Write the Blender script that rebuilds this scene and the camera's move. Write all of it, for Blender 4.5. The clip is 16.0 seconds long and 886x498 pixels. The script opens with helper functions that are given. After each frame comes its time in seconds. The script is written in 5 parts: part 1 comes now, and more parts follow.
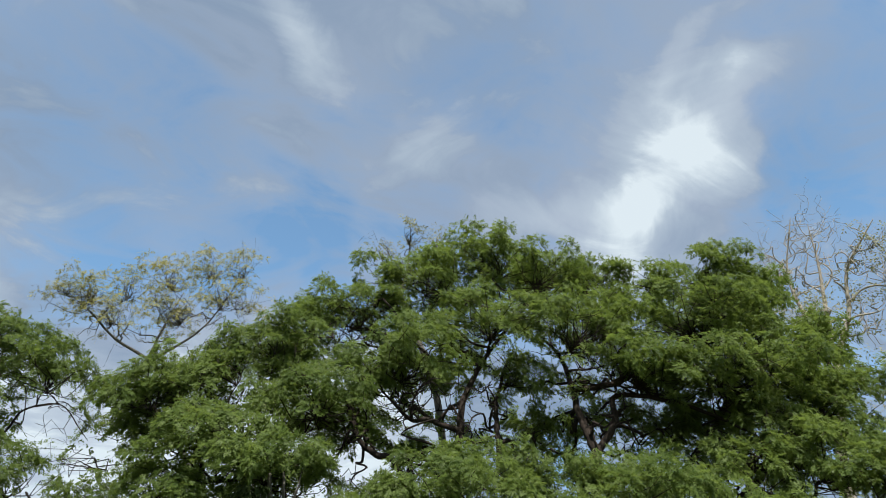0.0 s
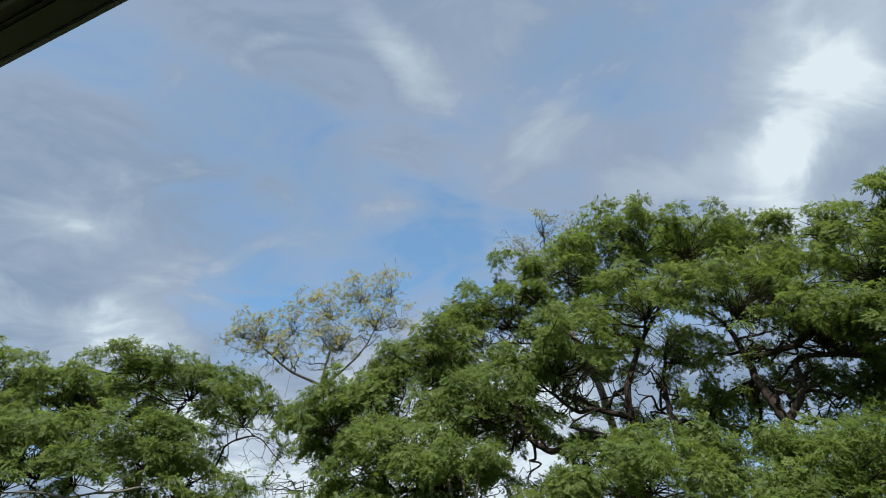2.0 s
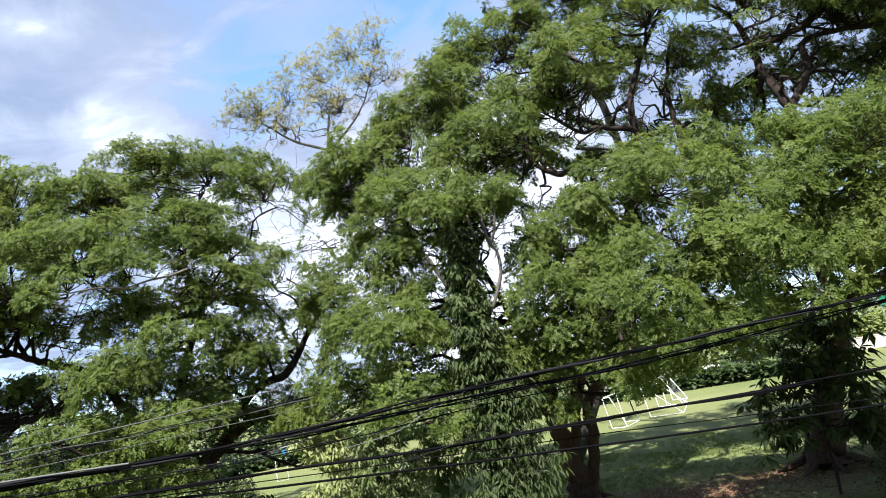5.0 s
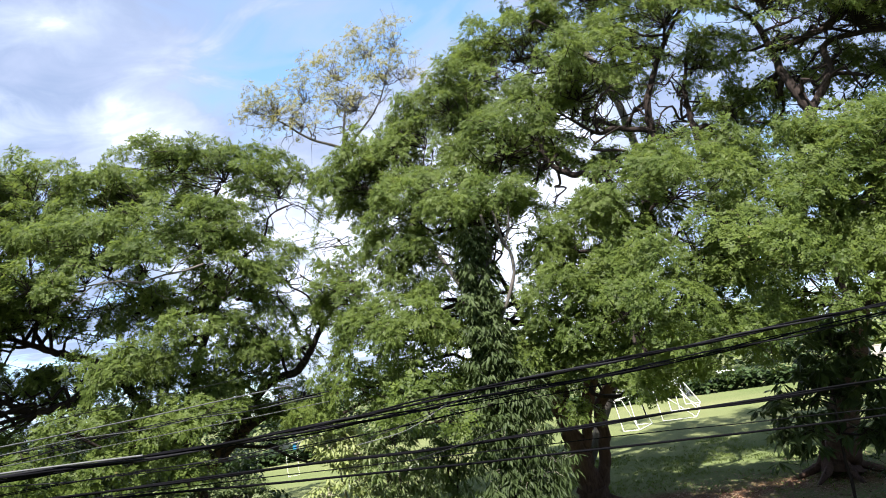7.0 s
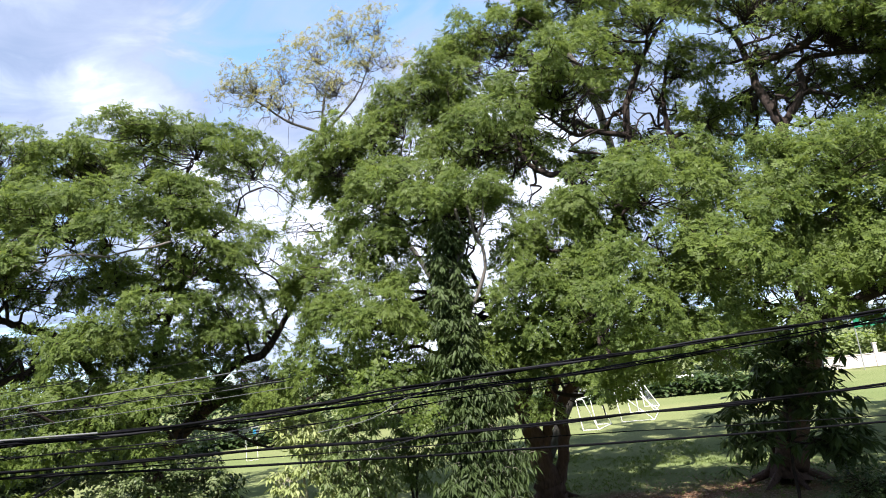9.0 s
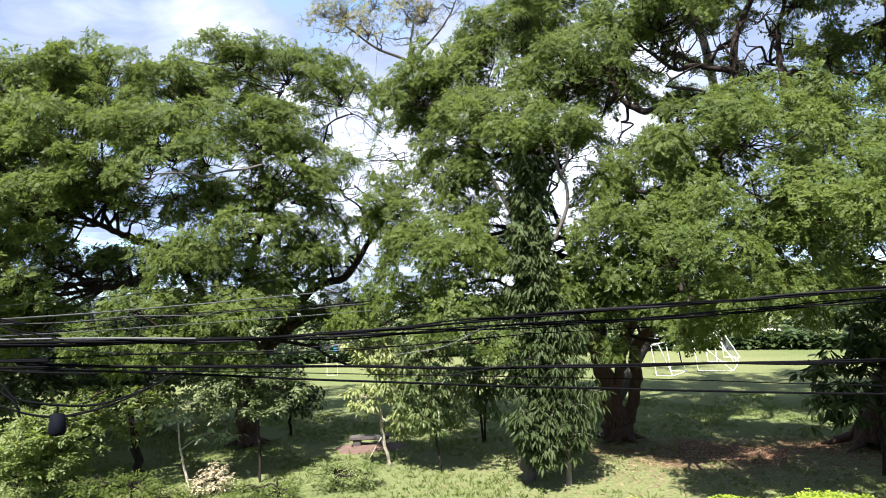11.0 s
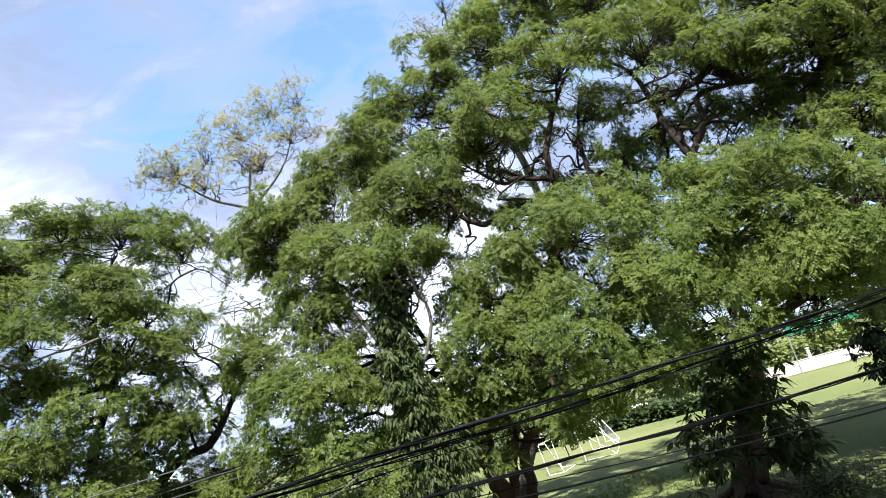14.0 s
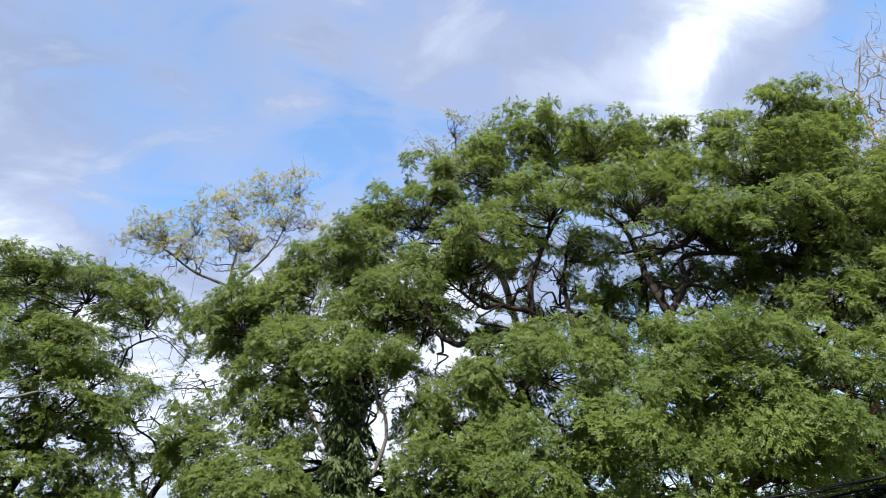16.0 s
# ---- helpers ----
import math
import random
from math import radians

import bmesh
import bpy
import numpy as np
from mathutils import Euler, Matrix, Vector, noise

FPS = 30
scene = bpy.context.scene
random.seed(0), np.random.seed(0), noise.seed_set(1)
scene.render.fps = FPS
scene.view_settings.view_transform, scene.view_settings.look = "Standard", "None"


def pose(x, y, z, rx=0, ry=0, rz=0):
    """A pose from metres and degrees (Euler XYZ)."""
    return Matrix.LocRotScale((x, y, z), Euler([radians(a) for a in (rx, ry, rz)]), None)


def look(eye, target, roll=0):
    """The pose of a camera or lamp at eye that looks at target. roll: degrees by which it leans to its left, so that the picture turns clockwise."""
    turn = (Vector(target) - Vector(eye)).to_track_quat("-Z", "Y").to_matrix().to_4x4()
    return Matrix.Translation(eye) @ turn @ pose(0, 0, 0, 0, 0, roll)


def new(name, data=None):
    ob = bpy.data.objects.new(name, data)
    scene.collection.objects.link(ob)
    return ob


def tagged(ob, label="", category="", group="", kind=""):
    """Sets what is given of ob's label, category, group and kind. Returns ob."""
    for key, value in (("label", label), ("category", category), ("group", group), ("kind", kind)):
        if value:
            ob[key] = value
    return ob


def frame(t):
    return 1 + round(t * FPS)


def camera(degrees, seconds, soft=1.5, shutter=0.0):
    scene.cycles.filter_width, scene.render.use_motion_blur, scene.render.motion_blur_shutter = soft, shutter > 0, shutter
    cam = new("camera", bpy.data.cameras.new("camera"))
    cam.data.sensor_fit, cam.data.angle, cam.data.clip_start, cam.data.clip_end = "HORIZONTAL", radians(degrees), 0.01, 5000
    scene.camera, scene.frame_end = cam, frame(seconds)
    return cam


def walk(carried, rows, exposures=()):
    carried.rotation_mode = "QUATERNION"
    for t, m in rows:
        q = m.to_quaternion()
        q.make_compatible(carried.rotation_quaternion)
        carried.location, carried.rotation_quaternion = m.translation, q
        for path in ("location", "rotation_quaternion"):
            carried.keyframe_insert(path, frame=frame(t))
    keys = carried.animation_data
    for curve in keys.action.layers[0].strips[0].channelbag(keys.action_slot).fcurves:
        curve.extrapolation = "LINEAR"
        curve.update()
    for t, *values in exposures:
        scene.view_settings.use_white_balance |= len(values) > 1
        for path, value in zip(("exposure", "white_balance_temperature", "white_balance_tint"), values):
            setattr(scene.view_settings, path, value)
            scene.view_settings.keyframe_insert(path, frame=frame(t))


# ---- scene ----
ROWS = [
    (0, -27.14, 35.22, -0.64),
    (0.5, -26.29, 37.69, 0.83),
    (1, -23.00, 39.88, 2.84),
    (1.5, -18.23, 39.76, -0.49),
    (2, -11.81, 35.34, -2.17),
    (2.5, -7.95, 27.47, -4.08),
    (3, -9.29, 22.84, -13.99),
    (3.5, -10.19, 15.60, -14.78),
    (4, -9.86, 13.36, -13.09),
    (6.3, -7.63, 11.30, -8.55),
    (6.5, -7.66, 11.34, -8.22),
    (7, -7.42, 12.21, -9.56),
    (7.5, -9.78, 11.82, -9.36),
    (8, -11.36, 10.79, -7.72),
    (8.2, -10.68, 9.95, -7.59),
    (10.3, -6.73, 13.75, -3.42),
    (10.5, -4.68, 10.48, -1.58),
    (11, -1.91, 5.56, -2.40),
    (11.5, 0.15, 7.01, -3.21),
    (12, 0.21, 10.05, -3.61),
    (12.5, -3.23, 12.77, -4.57),
    (13, -5.60, 15.69, -6.29),
    (13.5, -6.97, 16.96, -8.01),
    (14, -16.56, 15.36, -15.15),
    (14.5, -19.34, 20.37, -7.72),
    (15, -19.33, 24.37, -5.52),
    (15.5, -18.34, 25.20, -6.22),
    (16, -20.61, 25.50, -6.20),
]

EYE = Vector((0.0, 0.0, 5.4))


def heading(yaw, pitch):
    a, b = radians(yaw), radians(pitch)
    return Vector((-math.sin(a) * math.cos(b), math.cos(a) * math.cos(b), math.sin(b)))


cam = camera(71.73, 16.0, soft=1.0)
walk(cam, [(t, look(EYE, EYE + heading(a, b), c)) for t, a, b, c in ROWS],
     exposures=[(0, 1.08, 6350, 3), (2.2, 1.08, 6350, 3), (3.3, 1.72, 6200, 9), (4.2, 1.75, 6200, 12), (6.5, 1.9, 6200, 14), (8, 1.9, 6200, 14), (11.5, 1.97, 6200, 15), (12.1, 1.95, 6200, 14), (12.5, 1.73, 6200, 10), (13.3, 1.75, 6200, 13),
               (14.5, 1.94, 6200, 15), (15.2, 1.62, 6150, 14), (16.0, 1.58, 6150, 14)])

# ---- sky and sun ----
SUN_ELEVATION, SUN_AZIMUTH = 57.0, 200.0   # azimuth clockwise from +y: behind the camera, to its left


def node(tree, kind, **inputs):
    n = tree.nodes.new(kind)
    for key, value in inputs.items():
        n.inputs[key.replace("_", " ")].default_value = value
    return n


def maths(tree, op, a, b=0.5, c=None, clamp=False):
    n = tree.nodes.new("ShaderNodeMath")
    n.operation, n.use_clamp = op, clamp
    for i, v in enumerate((a, b, c)):
        if v is None:
            continue
        if isinstance(v, (int, float)):
            n.inputs[i].default_value = v
        else:
            tree.links.new(v, n.inputs[i])
    return n.outputs[0]


def mixed(tree, fac, a, b):
    n = tree.nodes.new("ShaderNodeMix")
    n.data_type = "RGBA"
    for i, v in ((0, fac), (6, a), (7, b)):
        if isinstance(v, (int, float)):
            n.inputs[i].default_value = v
        elif isinstance(v, tuple):
            n.inputs[i].default_value = (*v, 1)
        else:
            tree.links.new(v, n.inputs[i])
    return n.outputs[2]


def ramp(tree, fac, stops):
    n = tree.nodes.new("ShaderNodeValToRGB")
    e = n.color_ramp.elements
    while len(e) < len(stops):
        e.new(0.5)
    for k, (p, col) in zip(e, stops):
        k.position, k.color = p, (*col, 1) if len(col) == 3 else col
    tree.links.new(fac, n.inputs[0])
    return n.outputs[0]


def noise_of(tree, vector, scale, detail=4.0, rough=0.55, distort=0.0):
    n = node(tree, "ShaderNodeTexNoise", Scale=scale, Detail=detail, Roughness=rough, Distortion=distort)
    if vector is not None:
        tree.links.new(vector, n.inputs["Vector"])
    return n.outputs["Fac"]


def make_world():
    world = bpy.data.worlds.new("sky")
    scene.world = world
    world.use_nodes = True
    t = world.node_tree
    t.nodes.clear()
    sky = t.nodes.new("ShaderNodeTexSky")
    sky.sky_type, sky.sun_disc = "NISHITA", False
    sky.sun_elevation, sky.sun_rotation = radians(SUN_ELEVATION), radians(SUN_AZIMUTH)
    sky.air_density, sky.dust_density, sky.ozone_density = 1.0, 0.3, 0.4
    co = t.nodes.new("ShaderNodeTexCoord").outputs["Generated"]
    # clouds lie on a flat layer overhead: direction divided by its height
    sep = t.nodes.new("ShaderNodeSeparateXYZ")
    t.links.new(co, sep.inputs[0])
    up = maths(t, "MAXIMUM", sep.outputs[2], 0.04)
    up = maths(t, "ADD", up, 0.12)
    flat = t.nodes.new("ShaderNodeCombineXYZ")
    t.links.new(maths(t, "DIVIDE", sep.outputs[0], up), flat.inputs[0])
    t.links.new(maths(t, "DIVIDE", sep.outputs[1], up), flat.inputs[1])
    shift = t.nodes.new("ShaderNodeMapping")
    shift.inputs["Location"].default_value = (3.1, 1.7, 0)
    shift.inputs["Rotation"].default_value = (0, 0, radians(35))
    shift.inputs["Scale"].default_value = (1.0, 1.45, 1)
    t.links.new(flat.outputs[0], shift.inputs[0])
    big = noise_of(t, shift.outputs[0], 1.1, 5, 0.55, 0.6)
    fine = noise_of(t, shift.outputs[0], 3.2, 9, 0.56, 0.9)
    body = maths(t, "MULTIPLY_ADD", fine, 0.65, maths(t, "MULTIPLY", big, 0.8))

    # ragged edges: directions are stirred a little before clouds are placed on them
    stir = node(t, "ShaderNodeTexNoise", Scale=7.0, Detail=6.0, Roughness=0.6, Distortion=0.4)
    t.links.new(co, stir.inputs["Vector"])

    def vec(op, a, b):
        n = t.nodes.new("ShaderNodeVectorMath")
        n.operation = op
        for k, v in ((0, a), (1, b)):
            if hasattr(v, "is_linked"):
                t.links.new(v, n.inputs[k])
            else:
                n.inputs[k].default_value = v
        return n

    ragged = vec("MULTIPLY", vec("SUBTRACT", stir.outputs["Color"], (0.5, 0.5, 0.5)).outputs[0], (0.13, 0.13, 0.13)).outputs[0]
    ragged = vec("NORMALIZE", vec("ADD", co, ragged).outputs[0], (0, 0, 0)).outputs[0]

    def smooth(value, low, high):
        r = t.nodes.new("ShaderNodeMapRange")
        r.interpolation_type = "SMOOTHSTEP"
        t.links.new(value, r.inputs["Value"])
        r.inputs["From Min"].default_value, r.inputs["From Max"].default_value = low, high
        return r.outputs[0]

    def near(yaw, pitch, wide, soft):
        """1 close to a direction of the sky, falling to 0."""
        return smooth(vec("DOT_PRODUCT", ragged, heading(yaw, pitch)).outputs["Value"], math.cos(radians(wide)), math.cos(radians(soft)))

    def streak(a, b, wide):
        """1 along a band of cloud from one direction to another, falling to 0 at its edges."""
        a, b = heading(*a), heading(*b)
        across = maths(t, "ABSOLUTE", vec("DOT_PRODUCT", ragged, a.cross(b).normalized()).outputs["Value"])
        mid = (a + b).normalized()
        half = mid.angle(a) + radians(wide) * 0.7
        along = vec("DOT_PRODUCT", ragged, mid).outputs["Value"]
        return maths(t, "MULTIPLY", smooth(across, math.sin(radians(wide)), 0.0), smooth(along, math.cos(half), math.cos(half * 0.45)))

    def summed(rows):
        total = 0.0
        for yaw, pitch, wide, soft, much in rows:
            total = maths(t, "MULTIPLY_ADD", near(yaw, pitch, wide, soft), much, total)
        return total

    def streaks(rows):
        total = 0.0
        for a, b, wide, much in rows:
            total = maths(t, "MULTIPLY_ADD", streak(a, b, wide), much, total)
        return total

    # blue holes; white cumulus low behind the trees; a bright break in the cloud with streaks
    holes = summed([(-12.5, 36, 5.5, 1, 0.36), (10, 42, 12, 2, 0.26), (18, 36, 8, 1, 0.22), (-32, 53, 10, 2, 0.3), (-70, 32, 14, 3, 0.3), (9, 29, 7, 2, 0.3), (-6, 33, 6, 2, 0.2), (-66, 35, 5, 1, 0.3)])
    low = maths(t, "ADD", summed([(18, 25, 6, 0.5, 0.24), (21.5, 23.5, 7, 0.5, 0.2), (27, 22, 7, 1, 0.1), (8, 13, 13, 3, 0.8), (-13, 12, 19, 6, 1.0), (31.5, 24, 4, 0.5, 0.26)]),
                streaks([((22, 26), (13.5, 24.5), 3.2, 0.3), ((30, 34), (12, 29), 5, 0.2), ((32, 29), (24, 33), 4, 0.2)]))
    glow = maths(t, "ADD", summed([(-49, 37, 11, 0.5, 0.34), (-57, 41, 9, 0.5, 0.25), (-60, 48, 9, 1, 0.14)]),
                 streaks([((-44, 32), (-57, 41.5), 4.5, 0.34), ((-56, 41), (-67, 45), 4.0, 0.26), ((-31, 38.5), (-50, 36.2), 4.2, 0.36), ((-50, 36.5), (-62, 38.5), 4.5, 0.22), ((-54, 45), (-62, 50.5), 2.2, 0.22),
                          ((3, 59), (-8, 52), 2.6, 0.24), ((-6, 53.5), (-14, 48.5), 3.0, 0.26), ((-22, 44.5), (-30, 48), 3.4, 0.2), ((-16, 42.5), (-32, 44), 4.0, 0.14)]))
    both = maths(t, "ADD", low, glow)
    wisp = maths(t, "MULTIPLY_ADD", fine, 2.1, maths(t, "MULTIPLY_ADD", big, 0.7, -1.42))
    cover = maths(t, "MULTIPLY_ADD", holes, -0.22, maths(t, "MULTIPLY_ADD", both, 0.25, body))
    cover = ramp(t, cover, [(0.5, (0.12, 0.12, 0.12)), (0.74, (1, 1, 1))])
    bright = ramp(t, maths(t, "ADD", both, wisp), [(0.1, (0, 0, 0)), (0.6, (0.4, 0.4, 0.4)), (1.1, (1, 1, 1))])
    cover = maths(t, "MAXIMUM", cover, bright)
    tinted = t.nodes.new("ShaderNodeVectorMath")
    tinted.operation = "MULTIPLY"
    t.links.new(sky.outputs[0], tinted.inputs[0])
    tinted.inputs[1].default_value = (0.8, 1.0, 1.04)
    vm = t.nodes.new("ShaderNodeVectorMath")
    vm.operation = "SCALE"
    t.links.new(tinted.outputs[0], vm.inputs[0])
    vm.inputs["Scale"].default_value = 0.23
    grey = ramp(t, body, [(0.58, (0.45, 0.5, 0.63)), (0.86, (0.26, 0.335, 0.475))])
    white = mixed(t, bright, grey, (0.86, 0.91, 0.98))
    colour = mixed(t, maths(t, "MULTIPLY", cover, 0.95), vm.outputs[0], white)
    back = t.nodes.new("ShaderNodeBackground")
    t.links.new(colour, back.inputs[0])
    back.inputs[1].default_value = 0.44
    out = t.nodes.new("ShaderNodeOutputWorld")
    t.links.new(back.outputs[0], out.inputs[0])


make_world()
sun = new("sun", bpy.data.lights.new("sun", "SUN"))
sun.data.energy, sun.data.angle, sun.data.color = 5.0, radians(0.6), (1.0, 0.94, 0.84)
a, b = radians(SUN_AZIMUTH), radians(SUN_ELEVATION)
sun.matrix_world = look((0, 0, 60), Vector((0, 0, 60)) - Vector((math.sin(a) * math.cos(b), math.cos(a) * math.cos(b), math.sin(b))))


# ---- materials ----
def material(name):
    m = bpy.data.materials.new(name)
    m.use_nodes = True
    t = m.node_tree
    t.nodes.clear()
    out = t.nodes.new("ShaderNodeOutputMaterial")
    p = t.nodes.new("ShaderNodeBsdfPrincipled")
    t.links.new(p.outputs[0], out.inputs[0])
    return m, t, p, out


def coords(t, scale=(1, 1, 1)):
    mp = t.nodes.new("ShaderNodeMapping")
    t.links.new(t.nodes.new("ShaderNodeTexCoord").outputs["Object"], mp.inputs[0])
    mp.inputs["Scale"].default_value = scale
    return mp.outputs[0]


def bump(t, p, height, strength, distance):
    n = node(t, "ShaderNodeBump", Strength=strength, Distance=distance)
    t.links.new(height, n.inputs["Height"])
    t.links.new(n.outputs[0], p.inputs["Normal"])


def leaf_material(name, dark, mid, light, through_colour, gloss=0.5, share=0.4, odd=None, spec=0.2):
    m, t, p, out = material(name)
    island = t.nodes.new("ShaderNodeNewGeometry").outputs["Random Per Island"]
    clump = ramp(t, noise_of(t, coords(t), 4.5, 2, 0.6), [(0.3, (0, 0, 0)), (0.72, (1, 1, 1))])
    island = maths(t, "MULTIPLY_ADD", clump, 0.5, maths(t, "MULTIPLY", island, 0.5))
    col = ramp(t, island, [(0.0, dark), (0.55, mid), (1.0, light)] if odd is None else [(0.0, dark), (0.5, mid), (0.955, light), (0.985, odd)])
    patch = noise_of(t, coords(t), 0.45, 3, 0.6)
    col = mixed(t, ramp(t, patch, [(0.4, (0, 0, 0)), (0.7, (0.55, 0.55, 0.55))]), col, tuple(min(1, c * 1.25) for c in light))
    t.links.new(col, p.inputs["Base Color"])
    p.inputs["Roughness"].default_value = gloss
    p.inputs["Specular IOR Level"].default_value = spec
    tr = t.nodes.new("ShaderNodeBsdfTranslucent")
    tr.inputs[0].default_value = (*through_colour, 1)
    mix = t.nodes.new("ShaderNodeMixShader")
    mix.inputs[0].default_value = share
    t.links.new(p.outputs[0], mix.inputs[1])
    t.links.new(tr.outputs[0], mix.inputs[2])
    t.links.new(mix.outputs[0], out.inputs[0])
    return m


def bark_material(name, dark, light, scale=3.0):
    m, t, p, _ = material(name)
    v = coords(t, (1, 1, 0.25))
    grain = noise_of(t, v, scale * 4, 6, 0.65, 0.5)
    blot = noise_of(t, coords(t), scale * 0.5, 3)
    t.links.new(mixed(t, ramp(t, blot, [(0.35, (0, 0, 0)), (0.7, (0.8, 0.8, 0.8))]), ramp(t, grain, [(0.3, dark), (0.7, light)]), tuple(c * 0.7 for c in light)), p.inputs["Base Color"])
    p.inputs["Roughness"].default_value = 0.95
    p.inputs["Specular IOR Level"].default_value = 0.12
    bump(t, p, grain, 0.8, 0.05)
    return m


def plain(name, colour, rough=0.6, metal=0.0, vary=0.25, scale=6.0, spec=0.5):
    m, t, p, _ = material(name)
    f = noise_of(t, coords(t), scale, 5, 0.6)
    g = noise_of(t, coords(t), scale * 9, 3, 0.6)
    lo, hi = tuple(c * (1 - vary) for c in colour), tuple(min(1, c * (1 + vary)) for c in colour)
    t.links.new(mixed(t, 0.3, ramp(t, f, [(0.3, lo), (0.7, hi)]), ramp(t, g, [(0.3, lo), (0.7, hi)])), p.inputs["Base Color"])
    p.inputs["Roughness"].default_value, p.inputs["Metallic"].default_value = rough, metal
    p.inputs["Specular IOR Level"].default_value = spec
    bump(t, p, g, 0.15, 0.01)
    return m


RAIN_LEAF = leaf_material("rain_tree_leaf", (0.019, 0.032, 0.009), (0.043, 0.066, 0.014), (0.09, 0.118, 0.026), (0.215, 0.285, 0.055), share=0.33, odd=(0.13, 0.085, 0.04), spec=0.12)
PALE_LEAF = leaf_material("pale_leaf", (0.085, 0.105, 0.03), (0.165, 0.165, 0.055), (0.27, 0.235, 0.09), (0.27, 0.25, 0.08), odd=(0.28, 0.15, 0.06))
DRY_LEAF = leaf_material("dry_leaf", (0.09, 0.1, 0.05), (0.17, 0.17, 0.1), (0.24, 0.22, 0.14), (0.2, 0.2, 0.09))
MANGO_LEAF = leaf_material("long_leaf", (0.036, 0.056, 0.022), (0.088, 0.118, 0.046), (0.185, 0.21, 0.095), (0.14, 0.22, 0.04), gloss=0.3)
YOUNG_LEAF = leaf_material("young_leaf", (0.068, 0.1, 0.036), (0.12, 0.155, 0.06), (0.205, 0.235, 0.105), (0.26, 0.34, 0.05))
VINE_LEAF = leaf_material("vine_leaf", (0.014, 0.023, 0.008), (0.033, 0.05, 0.017), (0.066, 0.09, 0.034), (0.08, 0.12, 0.03), gloss=0.5, share=0.3, spec=0.12)
DARK_LEAF = leaf_material("dark_leaf", (0.014, 0.026, 0.01), (0.027, 0.046, 0.016), (0.048, 0.073, 0.025), (0.06, 0.11, 0.02), gloss=0.35, share=0.2)
CREAM_LEAF = leaf_material("pale_young_leaf", (0.12, 0.155, 0.05), (0.2, 0.235, 0.085), (0.3, 0.32, 0.15), (0.25, 0.3, 0.08))
GLOSSY_LEAF = leaf_material("glossy_shrub_leaf", (0.037, 0.054, 0.024), (0.084, 0.108, 0.046), (0.158, 0.182, 0.09), (0.13, 0.2, 0.045), gloss=0.45, share=0.3, spec=0.2)
SILVER_LEAF = leaf_material("silver_leaf", (0.12, 0.17, 0.09), (0.2, 0.26, 0.14), (0.32, 0.38, 0.24), (0.22, 0.3, 0.1))
HEDGE_LEAF = leaf_material("hedge_leaf", (0.12, 0.18, 0.02), (0.22, 0.3, 0.03), (0.36, 0.42, 0.06), (0.3, 0.4, 0.04))
# near-black: the shade inside the crowns is put into this bark colour
SHADE_BARK = bark_material("shaded_rain_tree_bark", (0.01, 0.008, 0.007), (0.04, 0.03, 0.026))
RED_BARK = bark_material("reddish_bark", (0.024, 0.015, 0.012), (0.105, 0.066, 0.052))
GREY_BARK = bark_material("grey_bark", (0.14, 0.12, 0.1), (0.34, 0.3, 0.26))
DULL_BARK = bark_material("dull_bark", (0.05, 0.046, 0.042), (0.13, 0.118, 0.105))
STEM_BARK = bark_material("stem_bark", (0.2, 0.18, 0.13), (0.42, 0.38, 0.3), 8)
CABLE = plain("cable_rubber", (0.0035, 0.0035, 0.0045), 0.8, spec=0.03)
CABLE_GREY = plain("cable_grey", (0.012, 0.012, 0.014), 0.75, spec=0.06)
PALE_WIRE = plain("weathered_wire", (0.085, 0.087, 0.088), 0.6, spec=0.2)
STRAND = plain("steel_strand", (0.36, 0.36, 0.36), 0.35, 0.6)
CONCRETE = plain("concrete", (0.06, 0.065, 0.085), 0.85, 0, 0.25, 4)
WHITE_PAINT = plain("white_paint", (0.7, 0.69, 0.65), 0.6, 0, 0.15)
ROOF_DARK = plain("roof_dark", (0.012, 0.01, 0.011), 0.6)
ROOF_TRIM = plain("roof_trim", (0.05, 0.055, 0.07), 0.5)


# ---- mesh tools ----
def mesh_of(name, verts, quads, mat, smooth=False):
    """A mesh from arrays of corners and of faces that all have as many sides."""
    verts, quads = np.asarray(verts, np.float32).reshape(-1, 3), np.asarray(quads, np.int32)
    quads = quads.reshape(-1, quads.shape[-1])
    me = bpy.data.meshes.new(name)
    me.vertices.add(len(verts))
    me.vertices.foreach_set("co", verts.ravel())
    me.loops.add(quads.size)
    me.loops.foreach_set("vertex_index", quads.ravel())
    me.polygons.add(len(quads))
    me.polygons.foreach_set("loop_start", np.arange(0, quads.size, quads.shape[1], dtype=np.int32))
    me.polygons.foreach_set("use_smooth", np.full(len(quads), smooth))
    me.update(calc_edges=True)
    me.materials.append(mat)
    return me


def thing(name, place, label, category, group="", kind=""):
    ob = new(name)
    ob.empty_display_size = 0.2
    ob.location = place
    return tagged(ob, label, category, group, kind)


def child(name, me, parent, label=""):
    """A part given in world metres, hung under its thing."""
    ob = new(name, me)
    ob.parent = parent
    top, off = parent, Vector((0, 0, 0))
    while top is not None:
        off += top.location
        top = top.parent
    me.transform(Matrix.Translation(-off))
    if label:
        ob["label"] = label
    return ob


def part(name, bm, mat, parent, label="", smooth=False):
    me = bpy.data.meshes.new(name)
    for f in bm.faces:
        f.smooth = smooth
    bm.to_mesh(me)
    bm.free()
    me.materials.append(mat)
    return child(name, me, parent, label)


